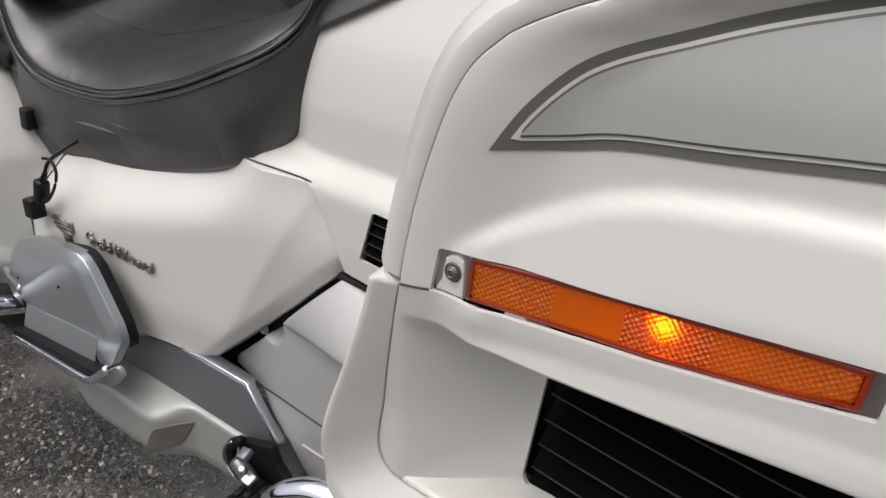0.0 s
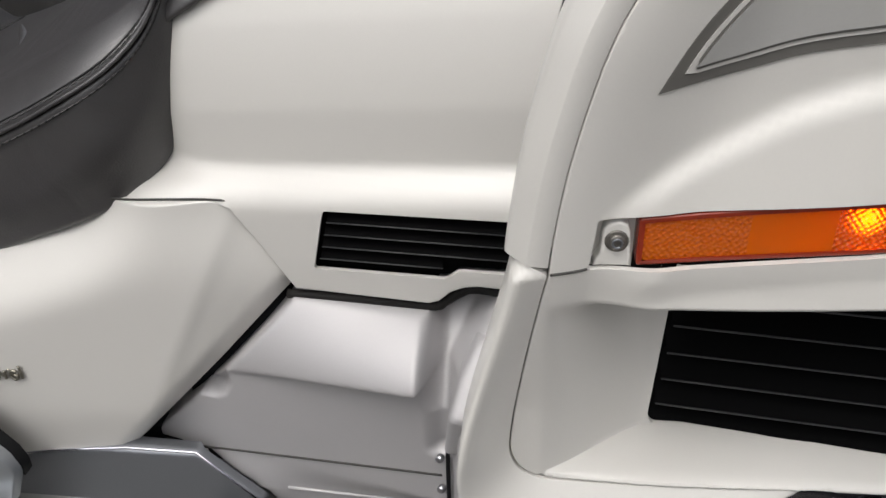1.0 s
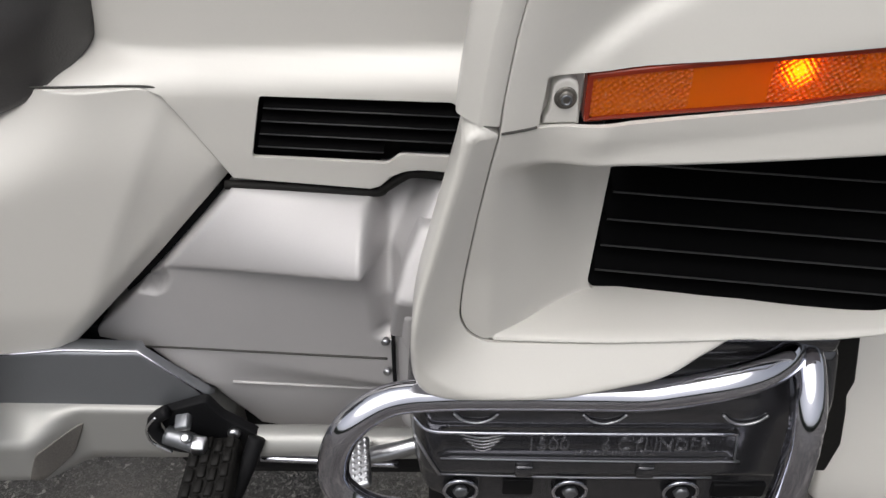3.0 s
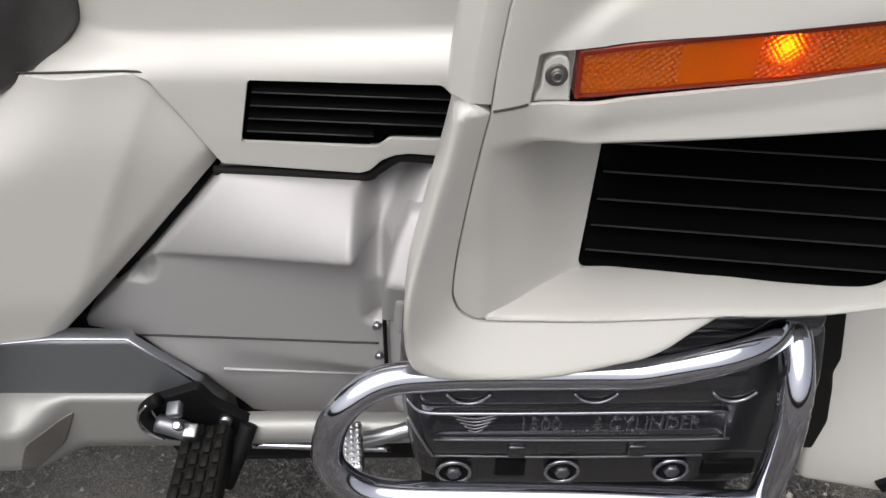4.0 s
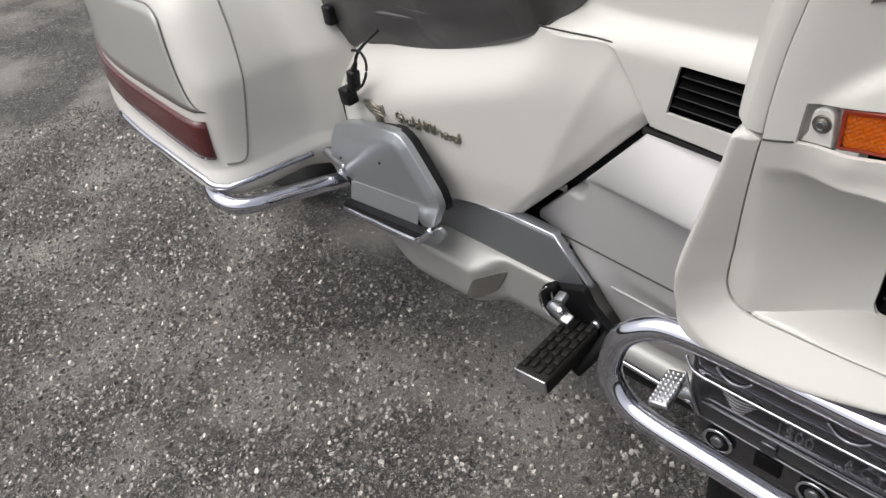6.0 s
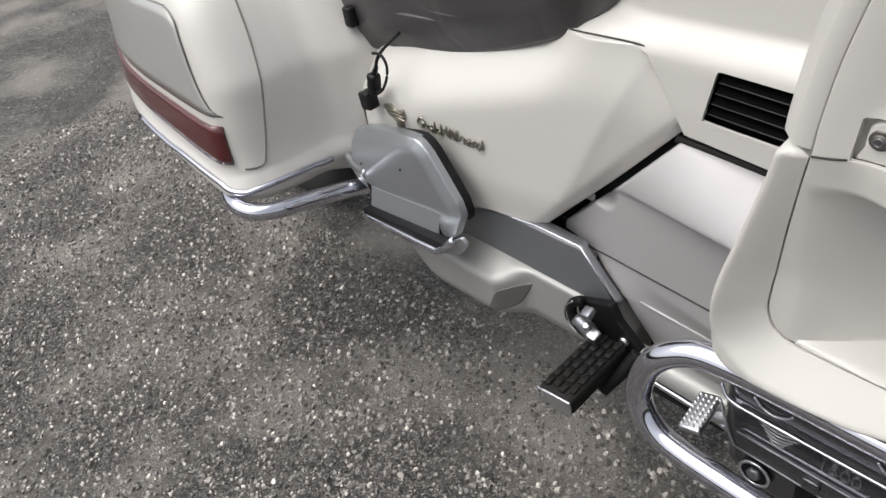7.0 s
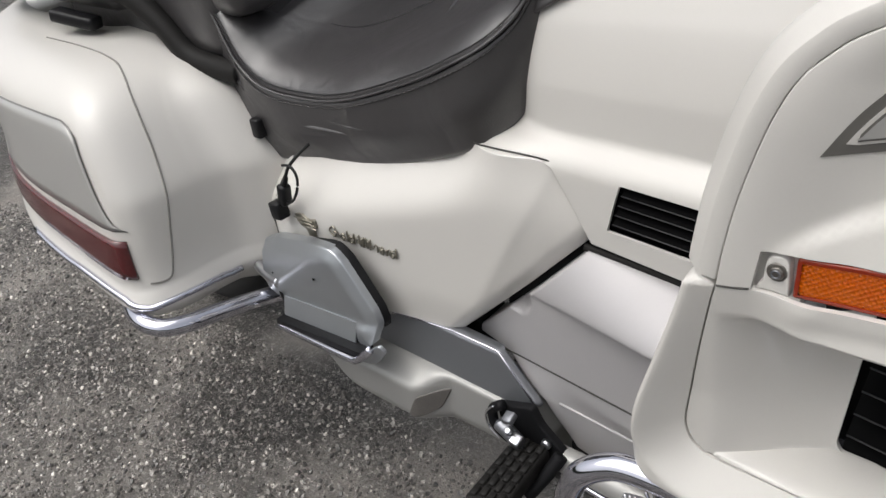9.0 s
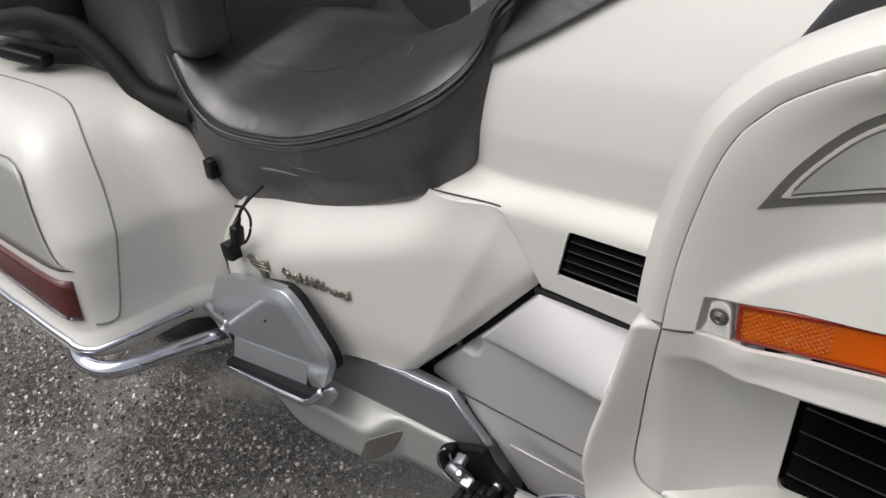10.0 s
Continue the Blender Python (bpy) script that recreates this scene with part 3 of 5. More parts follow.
# lamp set in the slot
def lens_material():
    """Moulded amber plastic: fields of small prisms between plain stretches."""
    m = bpy.data.materials.new("amber_lens")
    m.use_nodes = True
    n, l = m.node_tree.nodes, m.node_tree.links
    b = n["Principled BSDF"]
    b.inputs["Base Color"].default_value = (1.0, 0.205, 0.002, 1)
    b.inputs["Roughness"].default_value = 0.2
    b.inputs["Transmission Weight"].default_value = 0.62
    b.inputs["IOR"].default_value = 1.4
    pos = n.new("ShaderNodeTexCoord")
    at = n.new("ShaderNodeSeparateXYZ")
    l.new(pos.outputs["Object"], at.inputs[0])
    fields = n.new("ShaderNodeValToRGB")
    fields.color_ramp.interpolation = "CONSTANT"
    e = fields.color_ramp.elements
    e[0].position, e[0].color = 0.0, (0.55, 0.55, 0.55, 1)
    e[1].position, e[1].color = 0.26, (0.04, 0.04, 0.04, 1)
    for p, c in ((0.46, 1.0), (0.68, 0.55)):
        k = e.new(p)
        k.color = (c, c, c, 1)
    span = n.new("ShaderNodeMapRange")
    span.inputs[1].default_value, span.inputs[2].default_value = -0.247, -0.069
    l.new(at.outputs[0], span.inputs[0])
    l.new(span.outputs[0], fields.inputs[0])
    v = n.new("ShaderNodeTexVoronoi")
    v.inputs["Scale"].default_value, v.inputs["Randomness"].default_value = 420, 0.12
    turn = n.new("ShaderNodeMapping")
    turn.inputs["Rotation"].default_value = (0, radians(38), 0)
    l.new(pos.outputs["Object"], turn.inputs["Vector"])
    l.new(turn.outputs[0], v.inputs["Vector"])
    k = n.new("ShaderNodeBump")
    k.inputs["Distance"].default_value = 0.0032
    l.new(fields.outputs[0], k.inputs["Strength"])
    l.new(v.outputs["Distance"], k.inputs["Height"])
    l.new(k.outputs[0], b.inputs["Normal"])
    return m


AMBER = lens_material()
# bright orange backing, added behind the lens so it looks lit
LENS_BACKING = material("orange_lens_brightener", (0.85, 0.42, 0.16), 0.35, 0.2, grain=0.1, grain_size=120)
SCREW = material("weathered_screw", (0.16, 0.15, 0.135), 0.4, 0.7, grain=0.3, grain_size=400, stain=0.4, stain_size=90)


def lamp_y(x):
    return lerp([(-0.26, 0.3148), (-0.22, 0.3146), (-0.14, 0.3126), (-0.06, 0.3122)], x)


lamp = part("turn_signal", panel(rounded([(-0.249, 0.785), *[(x, z - 0.001) for x, z in LAMP_TOP[1:-1]], (-0.066, 0.8035), (-0.066, 0.7845), *[(x, z + 0.001) for x, z in LAMP_LOW[-2:0:-1]], (-0.249, 0.7605)], 0.001), lambda x, z: fairing_y(x, lerp(LAMP_TOP, x)) + 0.016, 0.01, 0.001, 0.004), LENS_BACKING, bike, "amber front side lamp with a backing added to brighten the lens")
part("lens", panel(rounded([(-0.2465, 0.7835), *[(x, z - 0.0018) for x, z in LAMP_TOP[2:-1]], (-0.069, 0.8015), (-0.069, 0.7865), *[(x, z + 0.0012) for x, z in LAMP_LOW[-2:1:-1]], (-0.2465, 0.7612)], 0.0015), lambda x, z: lamp_y(x) + 0.0005, 0.004, 0.002, 0.010), AMBER, lamp, "lit amber ribbed plastic lens")
RIM_RED = material("dark_red_lens_rim", (0.22, 0.018, 0.003), 0.25, 0.0, 0.4, grain=0.2, grain_size=90)
rim_line = rounded([(-0.2482, 0.7853), *[(x, z - 0.0006) for x, z in LAMP_TOP[2:-1]], (-0.0665, 0.8035), (-0.0665, 0.7845), *[(x, z + 0.0006) for x, z in LAMP_LOW[-2:1:-1]], (-0.2482, 0.7606)], 0.002)
part("lens_rim", panel(rim_line, lambda x, z: lamp_y(x) - 0.0002, 0.004, 0.001, 0.012, [[tuple(p) for p in inset(rim_line, 0.0026)]], 0.004), RIM_RED, lamp, "dark red rim of the lens")
glow = bpy.data.materials.new("lit_filament")
glow.use_nodes = True
gb = glow.node_tree.nodes["Principled BSDF"]
gb.inputs["Base Color"].default_value = (1, 0.5, 0.1, 1)
gb.inputs["Emission Color"].default_value = (1.0, 0.21, 0.008, 1)
gb.inputs["Emission Strength"].default_value = 11
bm = bmesh.new()
bmesh.ops.create_uvsphere(bm, u_segments=16, v_segments=10, radius=0.006)
bmesh.ops.translate(bm, vec=(-0.149, 0.328, 0.784), verts=bm.verts)
part("bulb", bm, glow, lamp, "small lit bulb")
part("slot_back", panel(rounded([(-0.2705, 0.7875), (-0.249, 0.7895), (-0.249, 0.7560), (-0.2720, 0.7560)], 0.002), lambda x, z: fairing_y(x, 0.772) + 0.0095, 0.006, 0, 0.004), PEARL, lamp)
part("slot_bed", panel([(-0.2485, 0.812), (-0.055, 0.818), (-0.055, 0.772), (-0.2485, 0.755)], lambda x, z: fairing_y(x, lerp(LAMP_TOP, x)) + 0.024, 0.02, 0, 0.004), PEARL, lamp)
tab = [(-0.2515, 0.7780), (-0.2530, 0.7815), (-0.2565, 0.7832), (-0.2605, 0.7822), (-0.2633, 0.7795), (-0.2640, 0.7755), (-0.2645, 0.7665), (-0.2665, 0.7630), (-0.2675, 0.7595), (-0.2500, 0.7600)]
part("lamp_bracket", panel(tab, lambda x, z: fairing_y(x, 0.772) + 0.0018, 0.004, 0.0014, 0.01), PEARL, lamp)
sy = fairing_y(-0.2573, 0.772) + 0.002
part("washer", disc((-0.2573, sy, 0.7732), 0.0056, 0.0009, n=24), SCREW, lamp)
part("screw", disc((-0.2573, sy - 0.0009, 0.7732), 0.0040, 0.0016, dome=0.0004), SCREW, lamp, "weathered grey cross-head screw with washer")
part("screw_recess", tube([(-0.2573 + 0.0022 * math.cos(k * math.pi / 6), sy - 0.0030, 0.7732 + 0.0022 * math.sin(k * math.pi / 6)) for k in range(12)], 0.0006, 6, 2, closed=True), STEEL, lamp)
part("seam_across", tube([(x, fairing_y(x, z) - 0.0001, z) for x, z in ((-0.2870, 0.7568), (-0.2800, 0.7578), (-0.2735, 0.7586), (-0.2700, 0.7592))], 0.0007, 6, 3), SEAM, fairing)

# air grille in the scoop
grille = part("air_grille", panel([tuple(p) for p in inset(grille_hole, -0.003)], lambda x, z: 0.394 - 0.06 * (x + 0.22), 0.02, 0, 0.004), VENT, bike, "matt black louvred air grille")
for i in range(7):
    at = lambda x: 0.6045 + 0.0198 * i - (0.066 - 0.004 * i) * (x + 0.22)
    xs = (-0.2195 + 0.0014 * i, -0.19, -0.15, -0.11, -0.07, -0.03, 0.008)
    rows = []
    for a, b in ((0.0, 0.0), (0.0, 0.0012), (0.018, 0.012), (0.018, 0.008), (0.002, -0.001)):
        rows.append([(x, 0.374 + a - 0.06 * (x + 0.22), at(x) + b) for x in xs])
    part("slat", loft(rows + rows[:1]), VENT, grille, smooth=False)
    # edge highlight of the slat, put in as a lighter line
    part("slat_lip", tube([(x, 0.3738 - 0.06 * (x + 0.22), at(x) + 0.001) for x in xs], 0.0006, 6, 1), SLAT_GLINT, grille)


# faux tank panel behind the fairing
def tank_y(x, z):
    k = z - 0.053 * (x + 0.43)
    y = lerp([(0.60, 0.499), (0.64, 0.4965), (0.685, 0.4965), (0.692, 0.4974), (0.699, 0.5012), (0.7148, 0.5160), (0.7165, 0.5171), (0.72, 0.5174), (0.76, 0.5180), (0.82, 0.5250), (1.0, 0.5651)], k if z > 0.68 else z) + 1.1 * max(0, z - 0.75) ** 2
    y -= lerp([(-0.64, 0.0), (-0.62, 0.006), (-0.60, 0.0145), (-0.57, 0.0115), (-0.54, 0.0048), (-0.50, 0.0)], x) * step(0.716, 0.696, z)
    return y - 0.10 * (x + 0.45) + 0.03 * step(-0.55, -0.64, x) * step(0.69, 0.72, z)


vent_hole = rounded([(-0.4515, 0.6875), (-0.310, 0.6895), (-0.3025, 0.6815), (-0.3055, 0.645), (-0.35, 0.6445), (-0.359, 0.6365), (-0.4645, 0.636)], 0.003)
tank_edge = [(-0.4835, 0.6145), (-0.374, 0.6115), (-0.366, 0.6145), (-0.356, 0.6245), (-0.346, 0.6295), (-0.335, 0.6315), (-0.285, 0.630), (-0.285, 0.70), (-0.2835, 0.82), (-0.262, 0.90), (-0.24, 1.0), (-0.40, 1.0), (-0.50, 0.90), (-0.60, 0.81), (-0.632, 0.76), (-0.628, 0.6885), (-0.61, 0.6900), (-0.5410, 0.6906), (-0.5254, 0.6845), (-0.5110, 0.6620)]
tank = part("tank_panel", panel(tank_edge, tank_y, 0.0045, 0.0012, 0.02, [vent_hole], 0.004), PEARL, bike, "glossy pearl white tank cover with a ledge along its foot")
vent = part("side_vent", panel([tuple(p) for p in inset(vent_hole, -0.003)], lambda x, z: tank_y(x, 0.66) + 0.012, 0.02, 0, 0.003), VENT, tank, "black louvred side vent")
for i in range(4):
    z = 0.6445 + 0.0108 * i
    rows = []
    x0 = -0.4625 + 0.0029 * i
    xs = (x0 + 0.004, -0.42, -0.36, -0.30) if i else (x0 + 0.004, -0.42, -0.39, -0.362)
    for a, b in ((0.002, 0.0), (0.001, 0.0012), (0.003, 0.002), (0.0115, 0.007), (0.0115, 0.003), (0.004, -0.0018)):
        rows.append([(x, tank_y(x, 0.66) + a, z + b) for x in xs])
    part("slat", loft(rows + rows[:1]), VENT, vent, smooth=False)
    # lighter line for the glint on this louvre's edge
    part("slat_lip", tube([(x, tank_y(x, 0.66) + 0.001, z + 0.0008) for x in xs], 0.0006, 6, 1), SLAT_GLINT, vent)
part("gasket", tube([(-0.492, 0.506, 0.606), (-0.44, 0.502, 0.6065), (-0.375, 0.497, 0.605), (-0.362, 0.496, 0.611), (-0.35, 0.495, 0.620), (-0.338, 0.494, 0.6245), (-0.30, 0.49, 0.622)], 0.0042, 8), RUBBER, tank, "black rubber edging")


# side cover under the seat
def cover_top(x):
    return lerp([(-0.98, 0.59), (-0.935, 0.602), (-0.80, 0.632), (-0.70, 0.660), (-0.612, 0.689), (-0.53, 0.691)], x)


def cover_y(x, z):
    y = max(0.459, 0.4915 + 0.085 * (x + 0.49))
    y += (0.045 - 0.036 * step(-0.67, -0.575, x)) * step(0.075, -0.01, cover_top(x) - z) ** 1.5
    y += 0.010 * step(-0.60, -0.50, x) * step(0.60, 0.69, z)
    y += 0.006 * step(0.50, 0.43, z)
    # a facet turned away towards the front corner, and a chamfer along the front lower edge
    ahead = (x + 0.655) * 0.885 - (z - 0.445) * 0.466
    y += 0.20 * max(0.0, ahead - 0.008 + 0.008 * step(0.0, 0.016, ahead))
    near = (z - 0.445) * 0.697 - (x + 0.655) * 0.717
    y += 0.75 * max(0.0, 0.0105 - near)
    return y + 0.02 * step(-0.93, -0.99, x)


cover_edge = [(-0.4865, 0.6165), (-0.5105, 0.6632), (-0.5252, 0.6853), (-0.5405, 0.6914), (-0.612, 0.6908), (-0.66, 0.680), (-0.70, 0.668), (-0.80, 0.642), (-0.90, 0.62), (-0.965, 0.60), (-0.972, 0.55), (-0.974, 0.47), (-0.90, 0.44), (-0.83, 0.431), (-0.736, 0.4315), (-0.684, 0.434), (-0.668, 0.4375), (-0.655, 0.445), (-0.56, 0.539)]
side_cover = part("side_cover", panel(cover_edge, cover_y, 0.006, 0.0016, 0.035), PEARL, bike, "smooth pearl white side cover below the seat")

part("rear_seam", tube([(x, cover_y(x, z) - 0.0004, z) for x, z in ((-0.912, 0.622), (-0.930, 0.606), (-0.9395, 0.590), (-0.9460, 0.568), (-0.9525, 0.535), (-0.957, 0.51), (-0.961, 0.483))], 0.0011, 6, 4), SEAM, side_cover)

part("panel_gap", tube([(x, cover_y(x, z) + 0.0012, z) for x, z in ((-0.640, 0.6875), (-0.61, 0.6917), (-0.5405, 0.6922), (-0.5246, 0.6860), (-0.5099, 0.6637), (-0.4860, 0.6190))], 0.0009, 6, 4), SEAM, side_cover)
wave = [(-0.826 + 0.0052 * i, 0.5440 - 0.0003 * i + (0.0042 if i % 2 else -0.0042)) for i in range(20)]
part("wordmark_line", tube([(x, cover_y(x, z) - 0.0014, z) for x, z in wave], 0.0008, 6, 4), GOLD, side_cover)

# metal badge and wordmark as plain scroll shapes
badge = [(x - 0.004, z) for x, z in ((-0.890, 0.554), (-0.876, 0.557), (-0.862, 0.552), (-0.852, 0.555), (-0.850, 0.543), (-0.856, 0.539), (-0.855, 0.529), (-0.866, 0.528), (-0.870, 0.537), (-0.882, 0.542))]
part("badge", panel(badge, lambda x, z: cover_y(x, z) - 0.0035, 0.004, 0.0012, 0.004), GOLD, side_cover, "small gilt wing-shaped badge")
for dx, dz in ((0, 0), (0.006, -0.0045), (0.012, -0.009)):
    part("badge_feather", tube([(-0.892 + dx, cover_y(-0.88, 0.55) - 0.0045, 0.5515 + dz), (-0.876 + dx, cover_y(-0.87, 0.55) - 0.005, 0.5525 + dz), (-0.858 + dx * 0.5, cover_y(-0.86, 0.55) - 0.0045, 0.5505 + dz)], 0.0011, 6), GOLD, side_cover)
word = ((0.0, 0.017, 0.0062, 1), (0.0145, 0.011, 0.0034, 1), (0.0225, 0.018, 0.0012, 0), (0.0275, 0.011, 0.0034, 1), (0.0325, 0.018, 0.0012, 0), (0.044, 0.018, 0.0042, 2), (0.054, 0.018, 0.0042, 2), (0.0665, 0.010, 0.0012, 0), (0.073, 0.011, 0.003, 2), (0.080, 0.010, 0.0012, 0), (0.0875, 0.012, 0.0034, 1), (0.0935, 0.016, 0.0014, 0))
for i, (dx, h, w, form) in enumerate(word):
    x = -0.826 + dx * 1.06
    z = 0.5430 - 0.06 * dx + (0.003 if h > 0.015 else -0.0005)
    turns = {0: [(0, 0.5), (0.3, 0.0), (0, -0.5)], 1: [(0.9, 0.35), (0, 0.5), (-1, 0), (0, -0.5), (1, -0.1), (0.2, 0.05)], 2: [(-1, 0.5), (-0.5, -0.5), (0, 0.3), (0.5, -0.5), (1, 0.5)]}[form]
    part("wordmark_stroke", tube([(x + w * a, cover_y(x, z) - 0.0022, z + h * 0.82 * b) for a, b in turns], 0.0013, 6, 4), GOLD, side_cover, "raised gilt scroll wordmark" if not i else "")

# engine side cover, painted silver
def engine_y(x, z):
    fwd = min(1.05, max(-0.8, (x + 0.545) / 0.165))
    lip_y, lip_z = 0.488 - 0.056 * fwd, 0.537 + 0.027 * fwd
    face = 0.503 - 0.215 * (x + 0.6)
    top = lip_y + (0.505 - lip_y) * min(1.3, max(0.0, (z - lip_z) / (0.612 - lip_z))) ** 1.7
    y = face + (top - face) * step(lip_z - 0.0075, lip_z + 0.0015, z) * step(-0.565, -0.548, x + 0.5 * (0.545 - z))
    y += (0.484 - face) * (0.75 * step(0.436, 0.400, z) + 0.25 * step(0.404, 0.4005, z)) + 0.008 * step(0.395, 0.33, z)
    y += max(0.0, 0.021 - 0.62 * (z - 0.503)) * step(0.026, 0.021, math.hypot(x + 0.578, z - 0.524))
    edge_x = -0.349 + 0.55 * max(0.0, z - 0.565)
    neck = 0.464 - 0.034 * step(edge_x - 0.012, edge_x + 0.004, x) + 0.75 * max(0.0, z - 0.53) + 0.012 * step(0.500, 0.486, z)
    k = step(-0.381, -0.361, x) * step(0.484, 0.498, z)
    return y + (neck - y) * k


engine = part("engine_cover", panel([(-0.655, 0.432), (-0.599, 0.487), (-0.558, 0.529), (-0.486, 0.606), (-0.375, 0.6035), (-0.362, 0.609), (-0.35, 0.618), (-0.338, 0.6225), (-0.28, 0.62), (-0.26, 0.50), (-0.30, 0.33), (-0.46, 0.325), (-0.50, 0.335), (-0.535, 0.395), (-0.594, 0.43)], engine_y, 0.0034, 0.003, 0.04), SILVER, bike, "satin silver engine side cover with a rounded upper bulge")
xs = [-0.605 + 0.03 * i for i in range(9)]
part("cover_joint", tube([(x, engine_y(x, 0.4300 + 0.15 * (x + 0.6)) + 0.0002, 0.4300 + 0.15 * (x + 0.6)) for x in xs], 0.0013, 6, 2), SEAM, engine)
part("cover_lip", tube([(x, engine_y(x, 0.4035) - 0.0005, 0.4025) for x in xs if x > -0.535], 0.0017, 8, 2), SILVER, engine)
part("flange", tube([(-0.338, 0.452, 0.51), (-0.338, 0.450, 0.47), (-0.338, 0.446, 0.40)], 0.017, 14, 6), SILVER, engine, "silver intake flange")
part("flange_gap", tube([(-0.3585, 0.448, 0.506), (-0.3590, 0.447, 0.47), (-0.3590, 0.445, 0.437)], 0.0018, 8, 4), DARK, engine)
for z in (0.490, 0.455):
    part("bolt", disc((-0.3640, 0.449, z), 0.0034, 0.005, (-0.5, -1, 0.1), 12), DULL_CHROME, engine)

part("intake_neck", panel(rounded([(-0.3610, 0.500), (-0.3555, 0.545), (-0.3470, 0.572), (-0.3360, 0.592), (-0.285, 0.600), (-0.285, 0.500)], 0.004), lambda x, z: 0.428 + 0.9 * max(0.0, z - 0.548) + 0.25 * max(0.0, 0.548 - z) - 0.10 * (x + 0.35), 0.004, 0.005, 0.035), SILVER, engine, "satin silver intake neck")

# grey plate between side cover and silencer
def beam_y(x, z):
    return lerp([(0.38, 0.460), (0.445, 0.477), (0.452, 0.49)], z)


beam = part("frame_plate", panel([(-0.593, 0.4475), (-0.66, 0.4485), (-0.72, 0.4435), (-0.82, 0.434), (-0.82, 0.376), (-0.756, 0.379), (-0.583, 0.3875), (-0.5305, 0.4015)], beam_y, 0.006, 0.0035, 0.006), STEEL, bike, "satin grey metal plate under the side cover")
part("plate_edge", tube([(-0.80, 0.474, 0.4325), (-0.72, 0.4765, 0.4425), (-0.66, 0.4785, 0.4475), (-0.5935, 0.4785, 0.4465), (-0.531, 0.4635, 0.4015)], 0.0013, 8, 1), CHROME, beam)

# silencer with its shield
def silencer_y(x, z):
    y = 0.457 + 3.0 * max(0, 0.335 - z) ** 1.5
    bump = step(-0.652, -0.700, x) * step(-0.93, -0.80, x) * step(0.300, 0.322, z - 0.10 * (x + 0.70)) * step(0.398, 0.372, z - 0.25 * max(0, x + 0.69))
    return y - 0.030 * bump + 0.012 * step(-0.90, -1.0, x)


silencer = part("silencer", panel([(-0.55, 0.392), (-0.525, 0.350), (-0.525, 0.290), (-0.60, 0.287), (-0.66, 0.284), (-0.70, 0.281), (-0.74, 0.277), (-0.80, 0.285), (-0.86, 0.280), (-0.92, 0.281), (-0.975, 0.305), (-1.0, 0.37), (-1.0, 0.405), (-0.80, 0.395)], silencer_y, 0.005, 0.006, 0.06), PALE, bike, "pale satin silencer cover below the plate")
part("silencer_mesh", panel(rounded([(-0.653, 0.376), (-0.691, 0.363), (-0.706, 0.328), (-0.700, 0.323), (-0.668, 0.342)], 0.005), lambda x, z: silencer_y(x, z) - 0.002, 0.006, 0.001, 0.004), GRID, silencer, "fine grey wire mesh over an opening")
part("header_pipe", tube([(-0.50, 0.458, 0.3495), (-0.44, 0.457, 0.3515), (-0.36, 0.452, 0.355), (-0.25, 0.45, 0.365)], 0.0150, 18), PALE, bike, "pale polished exhaust pipe")
part("pipe_shield", tube([(-0.492, 0.449, 0.3350), (-0.44, 0.447, 0.3345), (-0.36, 0.442, 0.336)], 0.0035, 8), CHROME, bike, "chrome heat shield edge")

# rider footrest on its bracket
peg_bracket = part("footrest_bracket", panel(rounded([(-0.5807, 0.392), (-0.555, 0.402), (-0.5321, 0.411), (-0.5213, 0.390), (-0.491, 0.364), (-0.491, 0.349), (-0.507, 0.340), (-0.548, 0.340), (-0.574, 0.356)], 0.005), lambda x, z: 0.452, 0.01, 0.002, 0.008), DARK, bike, "black cast footrest bracket")
part("pivot", tube([(-0.572, 0.444, 0.374), (-0.545, 0.438, 0.368), (-0.53, 0.436, 0.35)], 0.009, 12, 5), STEEL, peg_bracket, "dull steel footrest hinge")
part("hinge_ring", tube([(-0.566, 0.446, 0.404), (-0.580, 0.445, 0.392), (-0.580, 0.444, 0.374), (-0.566, 0.443, 0.362), (-0.548, 0.443, 0.358)], 0.0062, 10, 5), DARK, peg_bracket)
part("ring_edge", tube([(-0.575, 0.440, 0.402), (-0.586, 0.439, 0.388), (-0.584, 0.438, 0.370), (-0.568, 0.437, 0.358)], 0.0013, 6, 5), DULL_CHROME, peg_bracket)
part("hinge_ear", block(-0.554, -0.541, 0.426, 0.440, 0.400, 0.409, 0.002, turn=(20, -12, 0)), STEEL, peg_bracket)
part("hinge_ear", block(-0.545, -0.532, 0.424, 0.438, 0.366, 0.384, 0.002, turn=(20, 10, 0)), DULL_CHROME, peg_bracket)
part("bolt", disc((-0.512, 0.452, 0.370), 0.006, 0.006), DULL_CHROME, peg_bracket)
part("bolt", disc((-0.548, 0.432, 0.383), 0.0045, 0.008, (0, -0.6, 1)), DULL_CHROME, peg_bracket)
peg = part("footrest", block(-0.0225, 0.0225, -0.052, 0.052, -0.011, 0.011, 0.005, 3), RUBBER, bike, "worn black rubber footrest with ribbed tread")
peg.location = (-0.526, 0.397, 0.356)
peg.rotation_euler = Euler((0, radians(-3), radians(3)))
for i in range(4):
    for j in range(6):
        y = -0.046 + j * 0.0157 + (0.004 if i % 2 else 0)
        part("tread_block", block(-0.0185 + i * 0.0100, -0.0110 + i * 0.0100, y, y + 0.0135, 0.010, 0.0140, 0.0012, 1), RUBBER, peg)
part("end_plate", block(-0.022, 0.022, -0.0545, -0.0515, -0.010, 0.011, 0.001), DULL_CHROME, peg, "bright metal end plate")
for ob in peg.children:
    ob.matrix_parent_inverse = Matrix.Identity(4)
